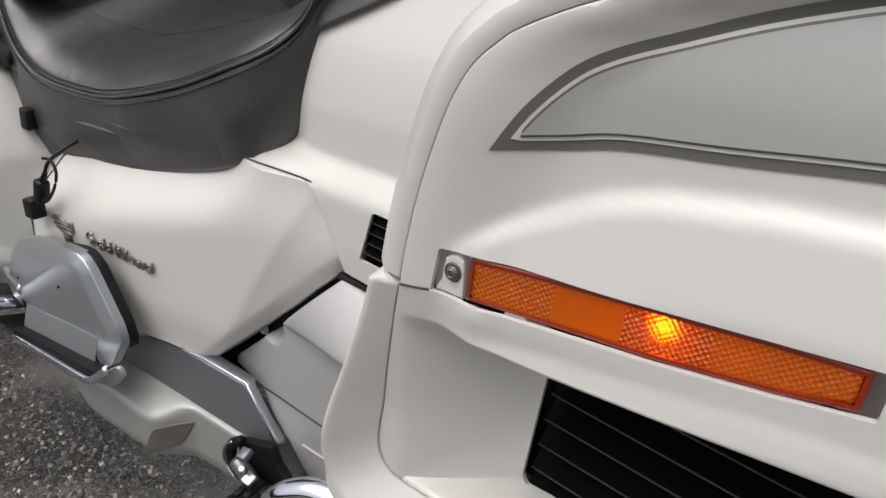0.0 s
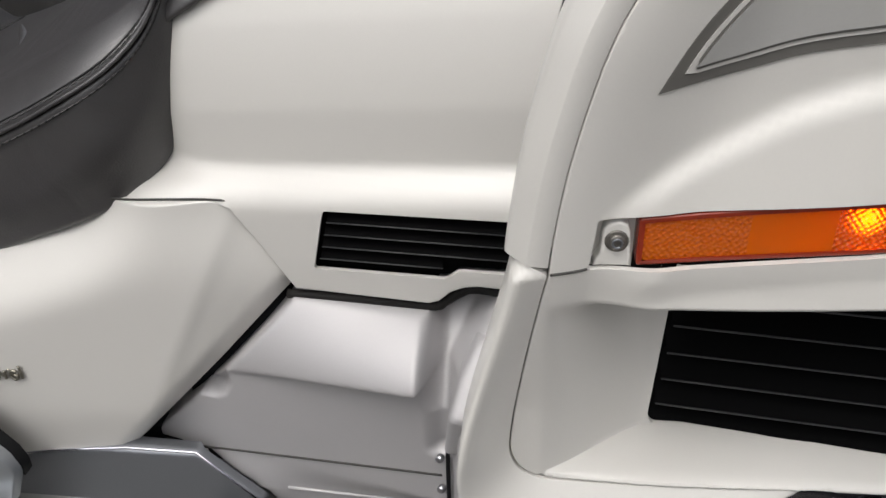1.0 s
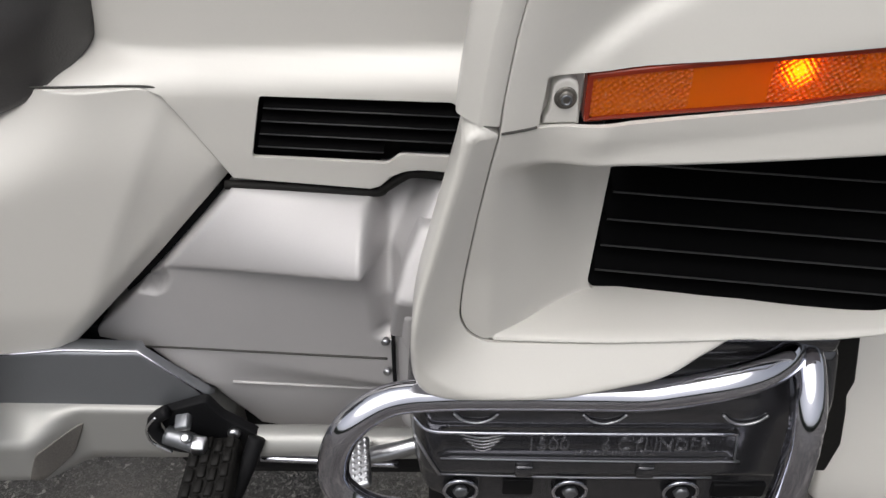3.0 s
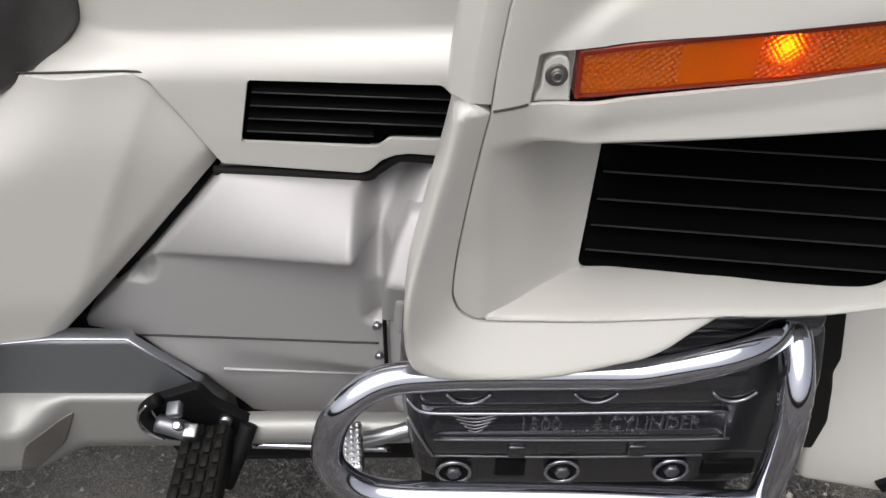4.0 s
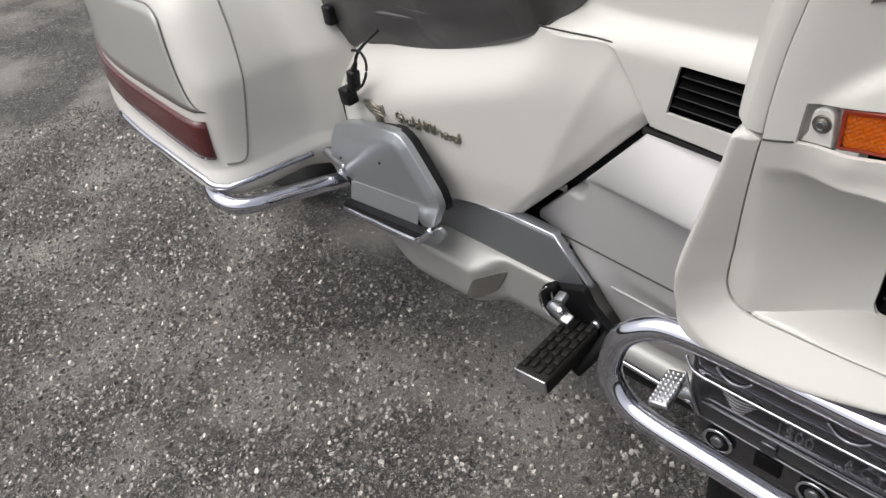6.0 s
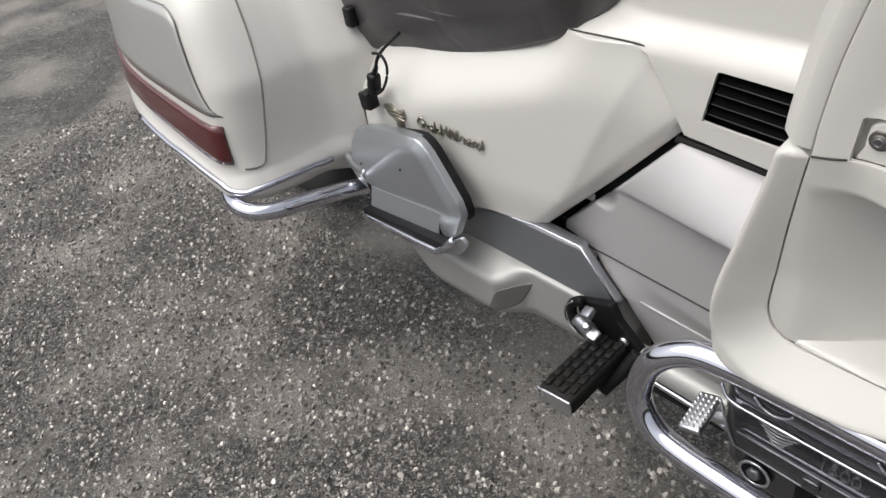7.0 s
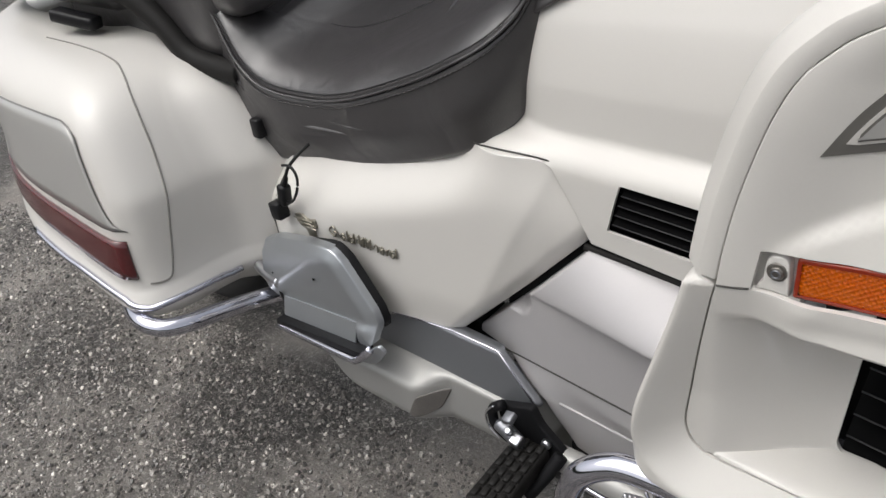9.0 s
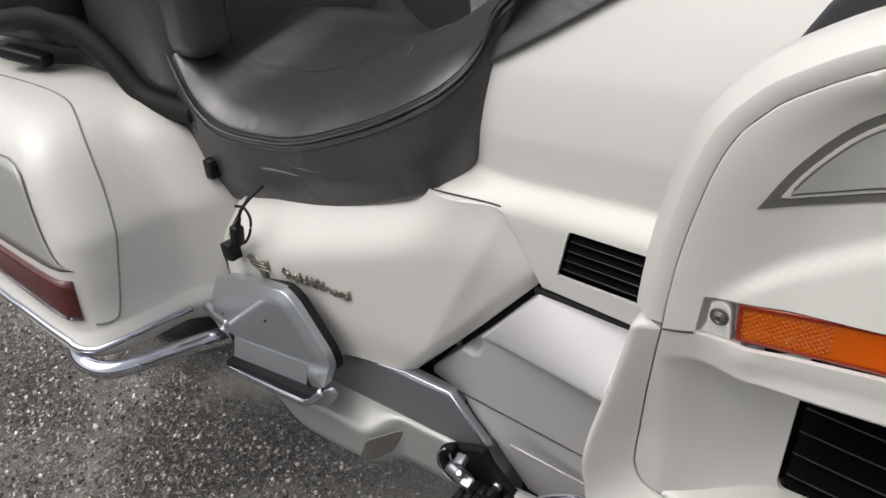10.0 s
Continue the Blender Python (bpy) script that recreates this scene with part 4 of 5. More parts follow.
part("footrest_arm", tube([(-0.49, 0.446, 0.368), (-0.498, 0.432, 0.350), (-0.512, 0.41, 0.325)], 0.008, 10, 5), DARK, bike, "black footrest arm")
part("brake_lever", tube([(-0.40, 0.425, 0.365), (-0.36, 0.44, 0.36), (-0.30, 0.45, 0.375)], 0.008, 10), DULL_CHROME, bike, "plain brake lever arm")
pedal = part("brake_pedal", block(-0.0118, 0.0118, -0.025, 0.025, -0.004, 0.004, 0.003), DULL_CHROME, bike, "dimpled metal brake pedal pad")
pedal.location = (-0.393, 0.412, 0.376)
pedal.rotation_euler = Euler((radians(4), radians(-12), radians(6)))
for i in range(4):
    for j in range(8):
        ob = part("dimple", disc((-0.0084 + i * 0.0056, -0.0203 + j * 0.0058, 0.0036), 0.0023, 0.001, (0, 0, 1), 8, 0.0012), DULL_CHROME, pedal)
        ob.matrix_parent_inverse = Matrix.Identity(4)

# passenger floorboard, folded up
BOARD_TOP = [(-0.965, 0.503), (-0.932, 0.5185), (-0.89, 0.5305), (-0.847, 0.5425), (-0.812, 0.5500), (-0.797, 0.5510), (-0.786, 0.5470), (-0.775, 0.5385), (-0.755, 0.5110), (-0.7345, 0.4810), (-0.7300, 0.4660), (-0.7310, 0.4540)]


BOARD_TOP = [(x - 0.004 * step(-0.83, -0.77, x), z - 0.005) for x, z in BOARD_TOP]


def board_y(x, z):
    """Flat plate with a bevelled top and front edge, drawn back in a fold towards its rear mount."""
    off = float(off_edge(BOARD_TOP + BOARD_TOP[-2:0:-1], [(x, z)])[0])
    y = 0.4205 + 0.55 * max(0.0, 0.0140 - off)
    y -= 0.007 * step(-0.772, -0.760, x) * step(0.462, 0.446, z)
    fold = (x + 0.925) * 0.62 - (z - 0.452) * 0.78
    y += 0.35 * max(0.0, -fold - 0.012) + 0.004 * step(0.0, -0.014, fold)
    return y


board = part("passenger_board", panel(BOARD_TOP + [(-0.7365, 0.4360), (-0.7430, 0.4295), (-0.7540, 0.4275), (-0.7625, 0.4330), (-0.7640, 0.4440), (-0.7680, 0.4465), (-0.905, 0.432), (-0.925, 0.436), (-0.96, 0.448)], board_y, 0.0045, 0.0012, 0.012), ALLOY, bike, "satin alloy passenger floorboard folded up")
part("board_back", panel([(x + 0.001, z) for x, z in BOARD_TOP[3:]] + [(-0.74, 0.45), (-0.85, 0.48)], lambda x, z: 0.438, 0.012, 0.001, 0.010), PLASTIC, board, "black rubber backing")
flange = [(x, 0.4195 - 0.0085 * u, 0.442 + 0.1 * (x + 0.907) - 0.031 * u) for u in (0, 1) for x in (-0.907, -0.764)]
bm = loft([[flange[0], flange[1]], [flange[2], flange[3]], [(x, y + 0.010, z) for x, y, z in flange[2:]]])
part("board_flange", bm, ALLOY, board, smooth=False, solid=0.002)
pad = [(x, y, 0.4150 + 0.1 * (x + 0.907) + dz) for x in (-0.909, -0.742) for y, dz in ((0.420, 0.0), (0.399, 0.0), (0.399, -0.009), (0.420, -0.009))]
part("board_pad", loft([pad[:4], pad[4:]], True), PLASTIC, board, "black rubber edge pad", smooth=False, solid=0.001)
part("board_trim", tube([(-0.911, 0.400, 0.4035), (-0.84, 0.398, 0.4100), (-0.768, 0.396, 0.4160), (-0.748, 0.397, 0.4205), (-0.728, 0.404, 0.4400)], 0.0038, 10, 5, squash=1.4), CHROME, board, "bright chrome edge trim")
part("board_tip", panel(rounded([(-0.762, 0.4160), (-0.722, 0.4420), (-0.715, 0.4330), (-0.728, 0.4140), (-0.756, 0.4050)], 0.004), lambda x, z: 0.4075 + 0.25 * max(0, x + 0.74), 0.006, 0.001, 0.004), ALLOY, board)
part("mount_slot", panel([(-0.9150, 0.4465), (-0.9085, 0.4450), (-0.9065, 0.4290)], lambda x, z: 0.4170, 0.006, 0, 0.002), DARK, board)
part("rivet", disc((-0.930, board_y(-0.930, 0.468) - 0.0006, 0.468), 0.0015, 0.001, n=10), DARK, board)
part("rivet", disc((-0.832, board_y(-0.832, 0.4955) - 0.0006, 0.4955), 0.0019, 0.001, n=10), DARK, board)
part("board_arm", tube([(-0.985, 0.44, 0.452), (-0.955, 0.432, 0.452), (-0.92, 0.425, 0.455)], 0.008, 12), DULL_CHROME, board)


# chrome engine guard
GUARD = [(-0.060, 0.400, 0.556), (-0.078, 0.362, 0.572), (-0.105, 0.331, 0.582), (-0.137, 0.318, 0.581), (-0.18, 0.322, 0.565), (-0.22, 0.324, 0.562), (-0.27, 0.325, 0.561), (-0.32, 0.323, 0.562), (-0.352, 0.318, 0.561), (-0.376, 0.310, 0.546), (-0.388, 0.307, 0.517), (-0.387, 0.304, 0.493), (-0.37, 0.302, 0.473), (-0.34, 0.301, 0.465), (-0.27, 0.300, 0.463), (-0.20, 0.299, 0.461), (-0.12, 0.298, 0.456), (-0.085, 0.300, 0.450)]
guard = part("engine_guard", tube(GUARD, 0.0108, 18, 7), CHROME, bike, "polished chrome tubular engine guard")
part("guard_upright", tube([(-0.076, 0.362, 0.573), (-0.080, 0.338, 0.572), (-0.082, 0.314, 0.545), (-0.082, 0.306, 0.49), (-0.084, 0.308, 0.43), (-0.094, 0.33, 0.36)], 0.0112, 18, 6), CHROME, guard)

# valve cover
def valve_y(x, z):
    y = 0.336 + 0.016 * step(0.530, 0.575, z) + 0.01 * step(0.464, 0.457, z)
    y += 0.02 * step(-0.325, -0.345, x)
    if -0.3165 < x < -0.112 and 0.4845 < z < 0.5125:
        y += 0.0025
    return y


valve = part("valve_cover", panel(rounded([(-0.322, 0.575), (-0.05, 0.575), (-0.055, 0.43), (-0.08, 0.41), (-0.30, 0.41), (-0.336, 0.43), (-0.343, 0.53)], 0.012), valve_y, 0.0045, 0.008, 0.06), CAST, bike, "smoky grey metallic valve cover with raised lettering")
part("cover_bead", tube([(-0.336, 0.336, 0.5255), (-0.326, 0.3325, 0.5165), (-0.30, 0.332, 0.5145), (-0.22, 0.332, 0.514), (-0.114, 0.332, 0.5145)], 0.0014, 8, 5), CHROME, valve)
part("frame_bead", tube([(-0.318, 0.3345, 0.4835), (-0.2, 0.3335, 0.4825), (-0.112, 0.3335, 0.4830), (-0.1095, 0.3335, 0.4865), (-0.1130, 0.3335, 0.513)], 0.0008, 6, 4), STEEL, valve)
part("facet_edge", tube([(-0.336, 0.337, 0.506), (-0.327, 0.3345, 0.484), (-0.319, 0.335, 0.4645)], 0.0012, 6, 4), DULL_CHROME, valve)
part("ledge_edge", tube([(-0.319, 0.336, 0.4635), (-0.22, 0.3355, 0.4610), (-0.12, 0.3355, 0.4620)], 0.0009, 6, 4), STEEL, valve)
for x in (-0.303, -0.220, -0.136):
    ring_pts = [(x + 0.0125 * math.cos(a * math.pi / 8), 0.3425, 0.4345 + 0.0120 * math.sin(a * math.pi / 8)) for a in range(16)]
    part("bolt_cup", tube(ring_pts, 0.0017, 8, 2, closed=True), CHROME, valve)
    # dark disc puts the shade of the cup into its colour
    part("cup_floor", disc((x, 0.3435, 0.4345), 0.0115, 0.0008, n=18), DARK, valve)
    part("bolt", disc((x, 0.3435, 0.4350), 0.0062, 0.0045, n=6), STEEL, valve)
for x in (-0.2575, -0.170):
    part("lug", block(x - 0.0065, x + 0.0065, 0.332, 0.34, 0.4645, 0.4765, 0.0015), CAST, valve)
# dark blocks stand in for the shade inside two openings
for x0, x1, z0, z1 in ((-0.271, -0.248, 0.428, 0.446), (-0.112, -0.072, 0.428, 0.442)):
    part("recess", block(x0, x1, 0.3435, 0.3475, z0, z1, 0.001), DARK, valve)
for x in (-0.2935, -0.206, -0.111):
    part("cooling_arc", tube([(x - 0.015, 0.3350, 0.5305), (x - 0.009, 0.3346, 0.5245), (x, 0.3342, 0.5220), (x + 0.009, 0.3346, 0.5245), (x + 0.015, 0.3350, 0.5305)], 0.0011, 6, 4), DULL_CHROME, valve)


def lettering(text, size, x, y, z, mat, parent, width):
    """Raised letters set to a given width."""
    c = bpy.data.curves.new("lettering", "FONT")
    c.body, c.size, c.extrude = text, size, 0.0008
    ob = new("lettering", c)
    deps = bpy.context.evaluated_depsgraph_get()
    me = bpy.data.meshes.new_from_object(ob.evaluated_get(deps))
    bpy.data.objects.remove(ob)
    k = width / max(v.co.x for v in me.vertices)
    for v in me.vertices:
        v.co.x *= k
    me.materials.append(mat)
    ob = new("lettering", me)
    ob.parent = parent
    ob.matrix_basis = pose(x, y, z, 90, 0, 0)
    return ob


lettering("1500", 0.0185, -0.2575, 0.3380, 0.4890, RELIEF, valve, 0.031)
lettering("6 CYLINDER", 0.0185, -0.2040, 0.3380, 0.4890, RELIEF, valve, 0.0775)
lettering("MADE IN U.S.A.", 0.0058, -0.2225, 0.3380, 0.4840, RELIEF, valve, 0.060)
for i in range(5):
    part("relief_emblem", tube([(-0.305 + 0.003 * i, 0.3375, 0.5065 - i * 0.0040), (-0.288, 0.3370, 0.5030 - i * 0.0036), (-0.270 - 0.003 * i, 0.3375, 0.5075 - i * 0.0040)], 0.0009, 6, 4), RELIEF, valve)

# front lower panel and rubber flap ahead of the guard
part("radiator_shroud", panel(rounded([(-0.03, 0.57), (0.10, 0.57), (0.12, 0.33), (0.01, 0.34), (0.0, 0.45)], 0.01), lambda x, z: 0.395 + 0.55 * max(0, z - 0.36) ** 1.3 - 0.15 * (x - 0.05), 0.012, 0.006, 0.05), PEARL, bike, "pearl white front lower panel")
part("rubber_flap", panel(rounded([(-0.06, 0.575), (-0.02, 0.57), (-0.0045, 0.503), (-0.006, 0.488), (-0.001, 0.470), (0.007, 0.43), (0.004, 0.395), (-0.07, 0.40)], 0.003), lambda x, z: 0.392, 0.015, 0.002, 0.006), RUBBER, bike, "black rubber mud flap")
# slot drawn as a dark block, its shade put into the colour
part("shroud_slot", block(0.0735, 0.10, 0.386, 0.392, 0.346, 0.360, 0.001, turn=(0, -40, 0)), DARK, bike)
part("inner_bracket", block(-0.19, -0.06, 0.345, 0.41, 0.578, 0.592, 0.004), CAST, bike)


# seat
SEAT_LOW = [(-1.085, 0.72), (-1.062, 0.685), (-1.048, 0.66), (-1.032, 0.635), (-1.008, 0.609), (-0.975, 0.596), (-0.91, 0.597), (-0.83, 0.612), (-0.735, 0.638), (-0.67, 0.660), (-0.62, 0.681), (-0.588, 0.705), (-0.571, 0.735), (-0.560, 0.78), (-0.555, 0.82)]
STITCH = [(-1.06, 0.80), (-1.02, 0.765), (-0.987, 0.728), (-0.95, 0.706), (-0.887, 0.699), (-0.814, 0.707), (-0.718, 0.737), (-0.643, 0.769), (-0.59, 0.799), (-0.563, 0.836), (-0.552, 0.863), (-0.528, 0.885)]


def seat_y(x, z):
    low = lerp([(a, b) for a, b in SEAT_LOW], x)
    y = 0.505 - 0.012 * step(0.0, 0.05, z - low)
    y += 0.045 * step(-0.64, -0.55, x) ** 2
    y += 0.02 * step(-0.98, -1.08, x)
    return y + 0.0025 * math.sin(38 * x + 22 * z) * step(0.02, 0.05, z - low)


seat = part("seat", panel(xz(SEAT_LOW) + xz(STITCH)[::-1], seat_y, 0.009, 0.006, 0.03), LEATHER, bike, "black leather touring seat with stitched seams")
line = curve([(x, z, 0) for x, z in STITCH], 5)
ahead = curve([(x, z, 0) for x, z in STITCH + [(-0.49, 0.915), (-0.43, 0.95), (-0.33, 1.0)]], 5)
rows = []
for p in ahead:
    x, z = p[0], p[1]
    y = seat_y(x, z) + 0.02 * step(-0.53, -0.40, x)
    fore = step(-0.62, -0.53, x)
    zc = z + (min(z, 0.735) - z) * step(-0.90, -0.99, x)
    rear_rise = 0.022 * step(-0.78, -0.62, x)
    crown = 0.020 + 0.012 * math.sin(4.0 * (x + 1.0))
    row = [(x, y + 0.002, z - 0.001), (x + 0.002, y + 0.010, z + 0.009), (x + 0.006, y + 0.035, z + crown), (x + 0.012, y + 0.085, zc + crown + 0.008), (x + 0.02, 0.64, zc + crown + 0.026 + rear_rise), (x + 0.025, 0.72, zc + crown + 0.044 + 1.4 * rear_rise)]
    row += [(a, 1.44 - b, c) for a, b, c in row[-2::-1]]
    rows.append(row)
bm = loft(rows)
cushion = part("cushion", bm, LEATHER, seat, "smooth black leather seat top", solid=0.004)
for k, (dy, dz, r) in enumerate(((-0.0006, 0.0, 0.0017), (-0.0006, -0.0085, 0.0008), (0.003, 0.0070, 0.0008))):
    part("seam", tube([(p[0], seat_y(p[0], p[1] + dz) + dy, p[1] + dz) for p in line[::3]], r, 8, 3, taper=[(0, 0.15), (0.1, 1), (1, 1)]), THREAD if k else LEATHER, seat)
stitch_verts, stitch_faces = [], []
for dy, dz in ((-0.0016, -0.0085), (-0.0012, 0.0048)):
    for a, b in zip(line[:-1:1], line[1::1]):
        for u in (0.05, 0.55):
            p, q = a.lerp(b, u), a.lerp(b, u + 0.32)
            k = len(stitch_verts)
            for e in (p, q):
                y = seat_y(e[0], e[1] + dz) + dy
                stitch_verts += [(e[0], y, e[1] + dz + 0.0007), (e[0], y - 0.0007, e[1] + dz), (e[0], y, e[1] + dz - 0.0007)]
            stitch_faces += [(k, k + 1, k + 4, k + 3), (k + 1, k + 2, k + 5, k + 4), (k, k + 2, k + 1), (k + 3, k + 4, k + 5)]
me = bpy.data.meshes.new("stitching")
me.from_pydata(stitch_verts, [], stitch_faces)
me.materials.append(STITCH_THREAD)
stitching = new("stitching", me)
stitching.parent = seat
stitching.matrix_parent_inverse = seat.matrix_basis.inverted()
tagged(stitching, "grey-black thread stitches along the seat seam")
top = (-0.8, 0.72, 0.2)
part("fold", tube(on_surface(cushion, [(-0.93, 0.605, 0.77), (-0.886, 0.615, 0.77), (-0.850, 0.645, 0.77), (-0.82, 0.685, 0.775), (-0.796, 0.717, 0.78)], 0.0022, centre=top), 0.0015, 8, 0, taper=[(0, 0.3), (0.3, 1), (0.8, 1), (1, 0.4)]), THREAD, seat)
part("pleat", tube(on_surface(cushion, [(-0.79, 0.700, 0.775), (-0.757, 0.655, 0.77), (-0.736, 0.616, 0.765)], 0.0005, centre=top), 0.0045, 8, 0, taper=[(0, 0.4), (0.4, 1), (1, 0.2)]), LEATHER, seat)
part("seat_roll", tube([(-1.02, 0.515, 0.680), (-0.985, 0.58, 0.714), (-0.955, 0.66, 0.732), (-0.945, 0.72, 0.737), (-0.955, 0.78, 0.732), (-0.985, 0.86, 0.714), (-1.02, 0.925, 0.68)], 0.034, 16, 6), LEATHER, seat, "rolled rear edge of the seat")
part("crease", tube([(-0.92, seat_y(-0.92, 0.664) + 0.002, 0.662), (-0.86, seat_y(-0.86, 0.664) + 0.0018, 0.663), (-0.79, seat_y(-0.79, 0.668) + 0.0022, 0.668)], 0.004, 8, 6, taper=[(0, 0.2), (0.5, 1), (1, 0.2)]), LEATHER, seat)
part("crease", tube([(x, seat_y(x, z) + 0.0016, z) for x, z in ((-0.86, 0.681), (-0.82, 0.677), (-0.775, 0.680), (-0.74, 0.688))], 0.0028, 8, 6, taper=[(0, 0.15), (0.5, 1), (1, 0.15)]), LEATHER, seat)
# nose of the seat running up to the tank top
part("seat_nose", panel([(-0.57, 0.812), (-0.50, 0.849), (-0.435, 0.886), (-0.33, 0.94), (-0.33, 1.02), (-0.45, 1.0), (-0.52, 0.95), (-0.555, 0.88)], lambda x, z: tank_y(x, z) - 0.008, 0.01, 0.004, 0.02), LEATHER, seat, "grey-black leather nose of the seat")
part("clip", block(-0.985, -0.968, 0.484, 0.50, 0.63, 0.657, 0.003), PLASTIC, seat, "black plastic clip")

# passenger seat, back pad and padded rail
rear_seat = part("passenger_seat", block(-1.46, -1.01, 0.50, 0.94, 0.70, 0.98, 0.05, 5), LEATHER, bike, "black leather passenger seat")
part("back_pad", block(-1.04, -0.972, 0.502, 0.580, 0.778, 1.05, 0.024, 4), LEATHER, rear_seat, "rounded leather side bolster")
part("back_panel", block(-1.06, -1.012, 0.57, 1.14, 0.69, 1.16, 0.01, 3), LEATHER, rear_seat)
part("piping", tube([(-0.974, 0.562, 0.79), (-0.972, 0.560, 0.88), (-0.974, 0.560, 1.0)], 0.0014, 6, 4), THREAD, rear_seat)
part("padded_rail", tube([(-1.005, 0.507, 0.708), (-1.03, 0.504, 0.709), (-1.06, 0.50, 0.713), (-1.10, 0.495, 0.724), (-1.142, 0.49, 0.765), (-1.19, 0.48, 0.802), (-1.25, 0.462, 0.822), (-1.36, 0.45, 0.81)], 0.0160, 14, 6), RUBBER, bike, "black padded grab rail beside the passenger seat")
part("luggage_trunk", block(-1.62, -1.20, 0.46, 1.0, 0.775, 1.15, 0.03, 4), PLASTIC, bike, "dark grey luggage trunk behind the passenger")
part("trunk_latch", block(-1.325, -1.25, 0.43, 0.455, 0.762, 0.780, 0.004, turn=(0, 12, 20)), PLASTIC, bike, "black latch tab")
part("dash_side", panel([(-0.2735, 0.8845), (-0.2530, 0.918), (-0.2340, 0.938), (-0.19, 1.0), (-0.05, 1.02), (-0.05, 0.92), (-0.2, 0.885)], lambda x, z: 0.428, 0.02, 0.003, 0.02), TRIM, bike, "dark grey plastic inner fairing trim")

# saddle bag
def bag_out(z):
    return 0.284 + 0.13 * max(0, z - 0.50) + 0.5 * max(0, z - 0.66) ** 2


def bag_plan(z, shrink):
    """Plan line of the bag at height z, from its inner front corner round to the rear."""
    o = bag_out(z) + shrink
    lean = 0.5 * max(0, z - 0.597) ** 2 / (max(0, z - 0.597) + 0.012)
    f = -1.012 - shrink - lean
    pts = [(-0.953 - lean * 0.9 - 0.2 * shrink, max(0.56, o + 0.19)), (-0.966 - lean * 0.95 - 0.4 * shrink, max(0.50, o + 0.165)), (-0.983 - lean - 0.75 * shrink, max(0.465, o + 0.14)), (f + 0.009, max(0.437, o + 0.12)), (f + 0.002, max(0.41, o + 0.105)), (f, o + 0.09), (f - 0.003, o + 0.055), (f - 0.011, o + 0.026), (f - 0.028, o + 0.008), (f - 0.055, o), (f - 0.14, o - 0.001), (f - 0.25, o + 0.002), (f - 0.34, o + 0.016), (f - 0.42, o + 0.05), (f - 0.47, o + 0.12), (-1.56, 0.72)]
    return [(p[0], p[1]) for p in curve(pts, 4)]


levels = [(0.412, 0.06), (0.418, 0.03), (0.428, 0.014), (0.438, 0.003), (0.449, -0.006), (0.459, -0.010), (0.468, -0.0085), (0.477, -0.003), (0.485, 0.0), (0.52, 0), (0.56, 0), (0.585, 0), (0.594, 0), (0.602, 0), (0.612, 0), (0.625, 0), (0.64, 0), (0.66, 0), (0.68, 0.001), (0.697, 0.004), (0.712, 0.010), (0.725, 0.020), (0.735, 0.033), (0.742, 0.05), (0.746, 0.075), (0.748, 0.11), (0.749, 0.16)]
SHOULDER = [(-1.40, 0.86), (-1.164, 0.775), (-1.10, 0.740), (-1.024, 0.701), (-0.987, 0.664), (-0.953, 0.634), (-0.93, 0.615)]
rise = lambda x: 0.16 * max(0, -1.05 - x)


def soft_min(a, b):
    return 0.5 * (a + b - math.sqrt((a - b) ** 2 + 0.034 ** 2))


bag = part("saddle_bag", loft([[(x, y, soft_min(z + rise(x) * step(0.8, 0.45, z), lerp(SHOULDER, x) - 0.55 * (y - 0.48))) for x, y in bag_plan(z, k)] for z, k in levels]), PEARL, bike, "pearl white hard saddle bag with chrome rails", solid=0.003)
SEAM_BAG = [(-1.026, 0.303, 0.489), (-1.0162, 0.3254, 0.4879), (-1.0145, 0.3353, 0.506), (-1.0131, 0.3498, 0.5617), (-1.0153, 0.3584, 0.5978), (-1.0344, 0.3708, 0.6503), (-1.051, 0.3769, 0.6823), (-1.0742, 0.3859, 0.7118), (-1.1031, 0.3985, 0.7322), (-1.1327, 0.4076, 0.7433), (-1.185, 0.4109, 0.7504), (-1.2482, 0.4121, 0.7523), (-1.33, 0.41, 0.751)]
part("lid_seam", tube(on_surface(bag, SEAM_BAG, 0.0016), 0.0014, 8, 0), SEAM_GREY, bag)


def side_strip(rows_n, lo, hi, x0, x1, lift):
    """A strip on the bag's outer side between heights lo(u) and hi(u)."""
    out = []
    for j in range(rows_n):
        row = []
        for i in range(25):
            u = i / 24
            x = x0(j / (rows_n - 1)) + (x1 - x0(j / (rows_n - 1))) * u
            z = lo(x) + (hi(x) - lo(x)) * j / (rows_n - 1)
            plan = [p for p in bag_plan(z - rise(x) * step(0.8, 0.45, z), 0.0) if p[0] < -1.02]
            y = lerp(sorted([(p[0], p[1]) for p in plan[:40]]), x)
            row.append((x, y - lift, z))
        out.append(row)
    tree = BVHTree.FromPolygons([v.co for v in bag.data.vertices], [tuple(f.vertices) for f in bag.data.polygons])
    for row in out:
        for i, q in enumerate(row):
            p, nor, *_ = tree.find_nearest(q)
            if nor.dot(p - Vector((-1.25, 0.55, 0.58))) < 0:
                nor = -nor
            row[i] = tuple(p + nor * (lift + 0.0016))
    return loft(out)


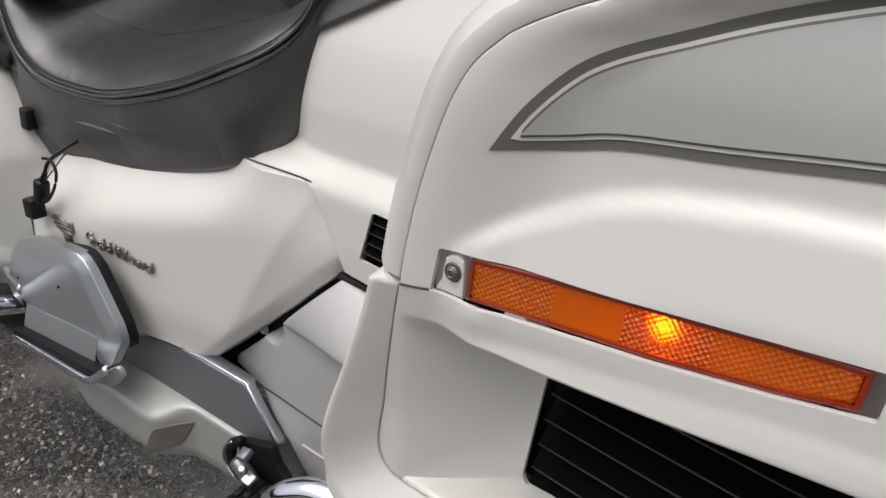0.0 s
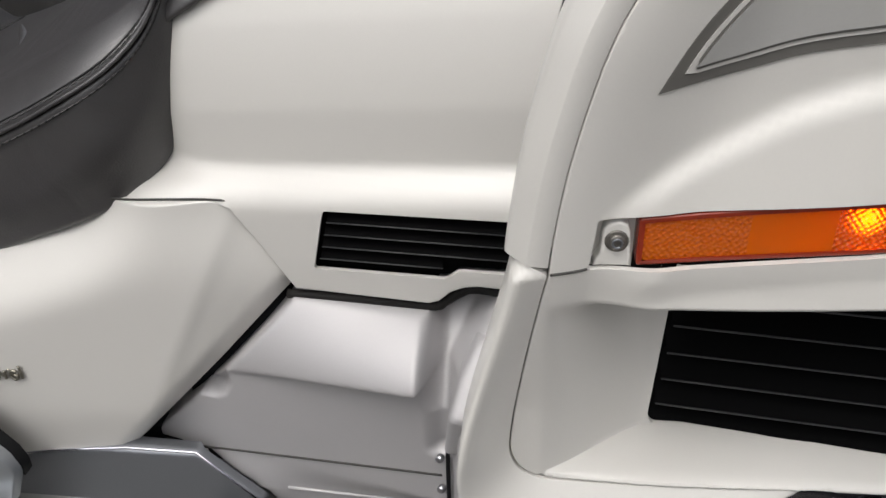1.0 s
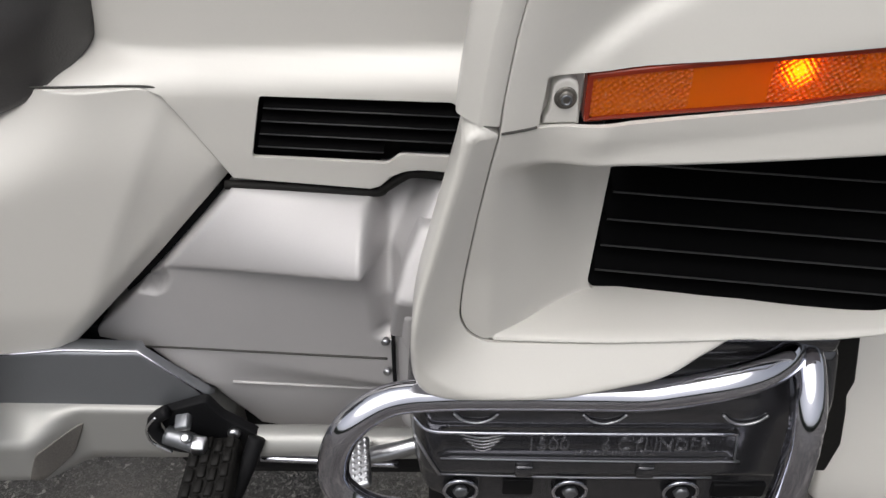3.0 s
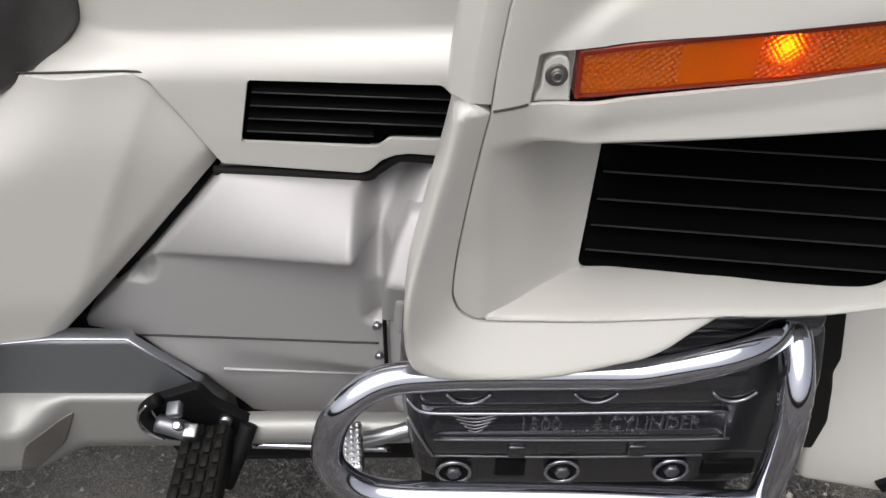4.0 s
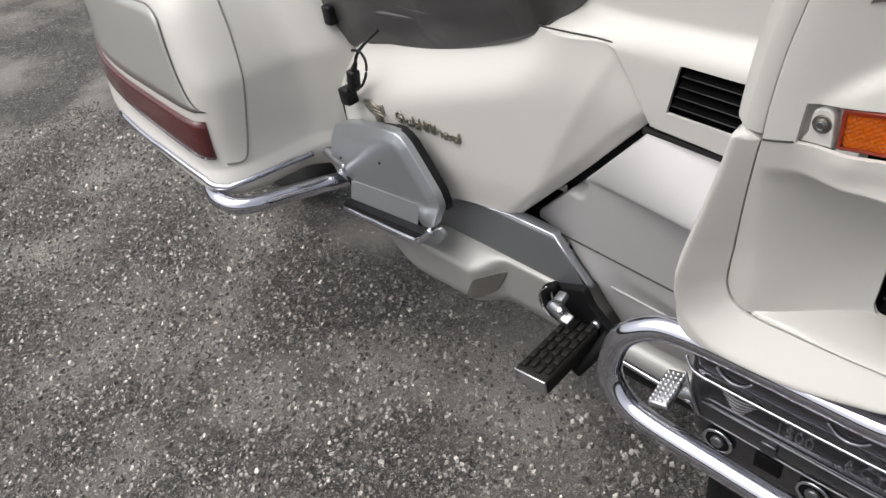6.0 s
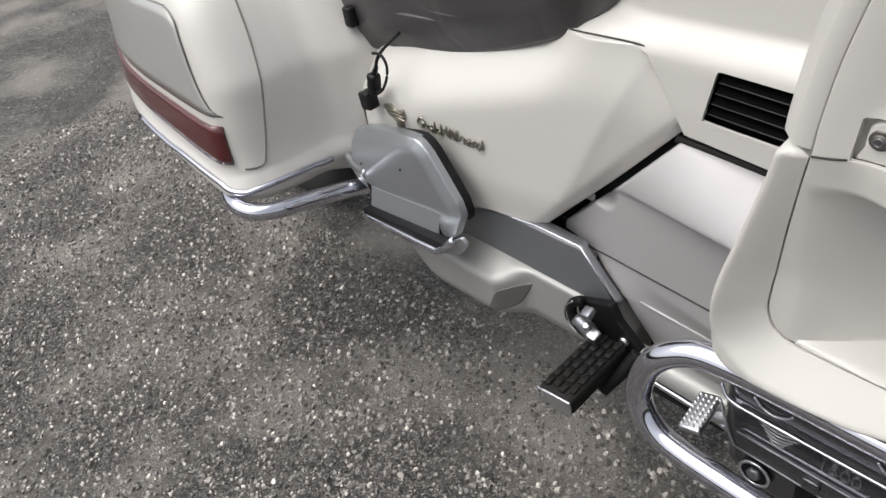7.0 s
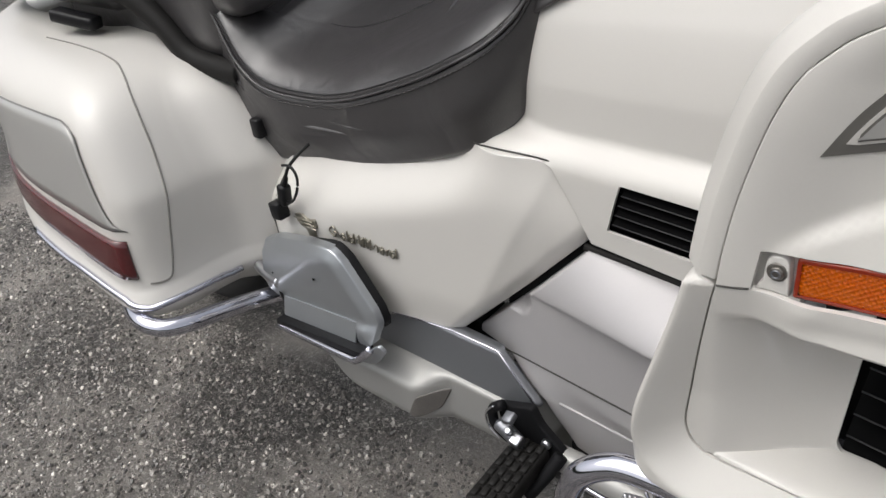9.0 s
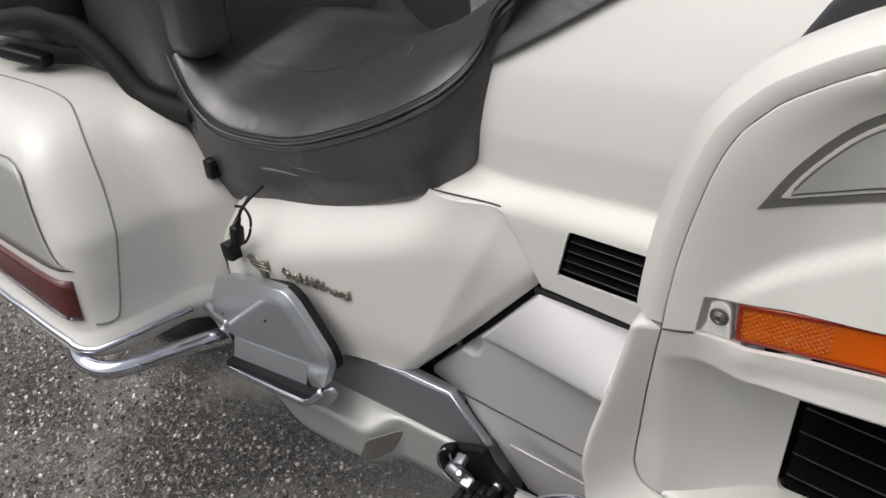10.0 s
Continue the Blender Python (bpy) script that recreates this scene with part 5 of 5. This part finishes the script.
part("side_reflector", side_strip(6, lambda x: 0.499 + rise(x) * 0.95, lambda x: 0.553 + rise(x) * 0.6, lambda v: -1.034 - 0.004 * v, -1.45, 0.002), RED, bag, "dark red reflector strip", solid=0.005)
for name, mat, d, lift in (("decal_outline", DECAL_EDGE, 0.0, 0.0012), ("decal_field", DECAL, 0.0022, 0.0022)):
    part(name, side_strip(10, lambda x: 0.566 + d + rise(x) * 0.5, lambda x: lerp([(-1.45, 0.70), (-1.125, 0.70), (-1.105, 0.692), (-1.09, 0.678), (-1.045, 0.60), (-1.033, 0.575)], x) - d, lambda v: -1.034 - d - 0.060 * v, -1.44, lift), mat, bag, "pale grey vinyl panel with fine dark outline" if lift > 0.002 else "", solid=0.0006)
part("bag_rail", tube(on_surface(bag, [(-0.9975, 0.420, 0.4566), (-1.0005, 0.3715, 0.4606), (-1.0042, 0.3305, 0.4625), (-1.0113, 0.3025, 0.4622), (-1.0177, 0.2913, 0.4608), (-1.033, 0.281, 0.463), (-1.05, 0.278, 0.468), (-1.1123, 0.2757, 0.478), (-1.1832, 0.2752, 0.488), (-1.30, 0.277, 0.503)], 0.0030), 0.0046, 12, 0), CHROME, bag, "slim chrome rub rail")
part("bag_guard", tube([(-0.945, 0.455, 0.415), (-0.962, 0.41, 0.421), (-0.975, 0.35, 0.430), (-0.982, 0.310, 0.436), (-1.0, 0.282, 0.441), (-1.04, 0.276, 0.445), (-1.10, 0.30, 0.44), (-1.18, 0.36, 0.43)], 0.0125, 18, 6), CHROME, bike, "polished chrome saddle bag guard")

# machinery and wheels hidden between the panels; plain cores added to block light
part("engine_block", block(-0.62, -0.10, 0.52, 0.93, 0.20, 0.60, 0.03), DARK, bike, "plain dark block added to stop light behind the engine cover")
part("sump", block(-0.33, -0.06, 0.375, 0.56, 0.25, 0.43, 0.02), DARK, bike, "dark engine casing under the valve cover")
part("frame_core", block(-0.96, -0.25, 0.56, 0.88, 0.44, 0.69, 0.03), DARK, bike, "plain dark block added to stop light under the seat")
part("frame_rail", block(-0.95, -0.640, 0.512, 0.56, 0.40, 0.447, 0.004), DARK, bike, "plain dark block added to stop light under the seat rail")
part("tank_core", block(-0.60, -0.26, 0.60, 0.84, 0.60, 0.93, 0.03), DARK, bike, "plain dark block added to stop light inside the tank cover")
part("fairing_core", block(-0.27, 0.05, 0.56, 0.88, 0.45, 0.95, 0.04), DARK, bike, "plain dark block added to stop light inside the fairing")


def wheel(x, r, w):
    bm = bmesh.new()
    prof = [(r * 0.66, -w * 0.36), (r * 0.72, -w * 0.5), (r * 0.88, -w * 0.5), (r * 0.97, -w * 0.34), (r, 0), (r * 0.97, w * 0.34), (r * 0.88, w * 0.5), (r * 0.72, w * 0.5), (r * 0.66, w * 0.36)]
    rings = [[(x + a * math.cos(t * math.pi / 24), 0.72 + b, r + a * math.sin(t * math.pi / 24)) for t in range(49)] for a, b in prof]
    tyre = part("wheel", loft(rings), TYRE, bike, "black road tyre")
    part("rim", disc((x, 0.72 - w * 0.3, r), r * 0.68, w * 0.1, n=36, dome=0.02), STEEL, tyre)


wheel(-1.64, 0.30, 0.13)
wheel(0.42, 0.31, 0.13)

# charging lead hanging from the seat
lead = new("charging_lead")
tagged(lead, "black electrical plug on a short lead hanging below the seat", "cable")
part("plug", block(-0.919, -0.899, 0.438, 0.456, 0.549, 0.573, 0.003, turn=(0, -6, 0)), PLASTIC, lead)
part("plug_neck", block(-0.9005, -0.8855, 0.442, 0.457, 0.571, 0.601, 0.004, turn=(0, 12, 0)), PLASTIC, lead)
part("strain_relief", tube([(-0.8895, 0.450, 0.598), (-0.8850, 0.450, 0.606), (-0.8820, 0.451, 0.612)], 0.0042, 10, 3, taper=[(0, 1), (1, 0.6)]), PLASTIC, lead)
part("cord", tube([(-0.8835, 0.450, 0.609), (-0.8775, 0.453, 0.624), (-0.8710, 0.464, 0.636), (-0.868, 0.485, 0.645)], 0.0022, 8), PLASTIC, lead)
part("cap_strap", tube([(-0.889, 0.447, 0.577), (-0.872, 0.445, 0.584), (-0.8600, 0.447, 0.602), (-0.8605, 0.451, 0.618), (-0.872, 0.453, 0.628), (-0.8865, 0.452, 0.627)], 0.0018, 8), PLASTIC, lead)
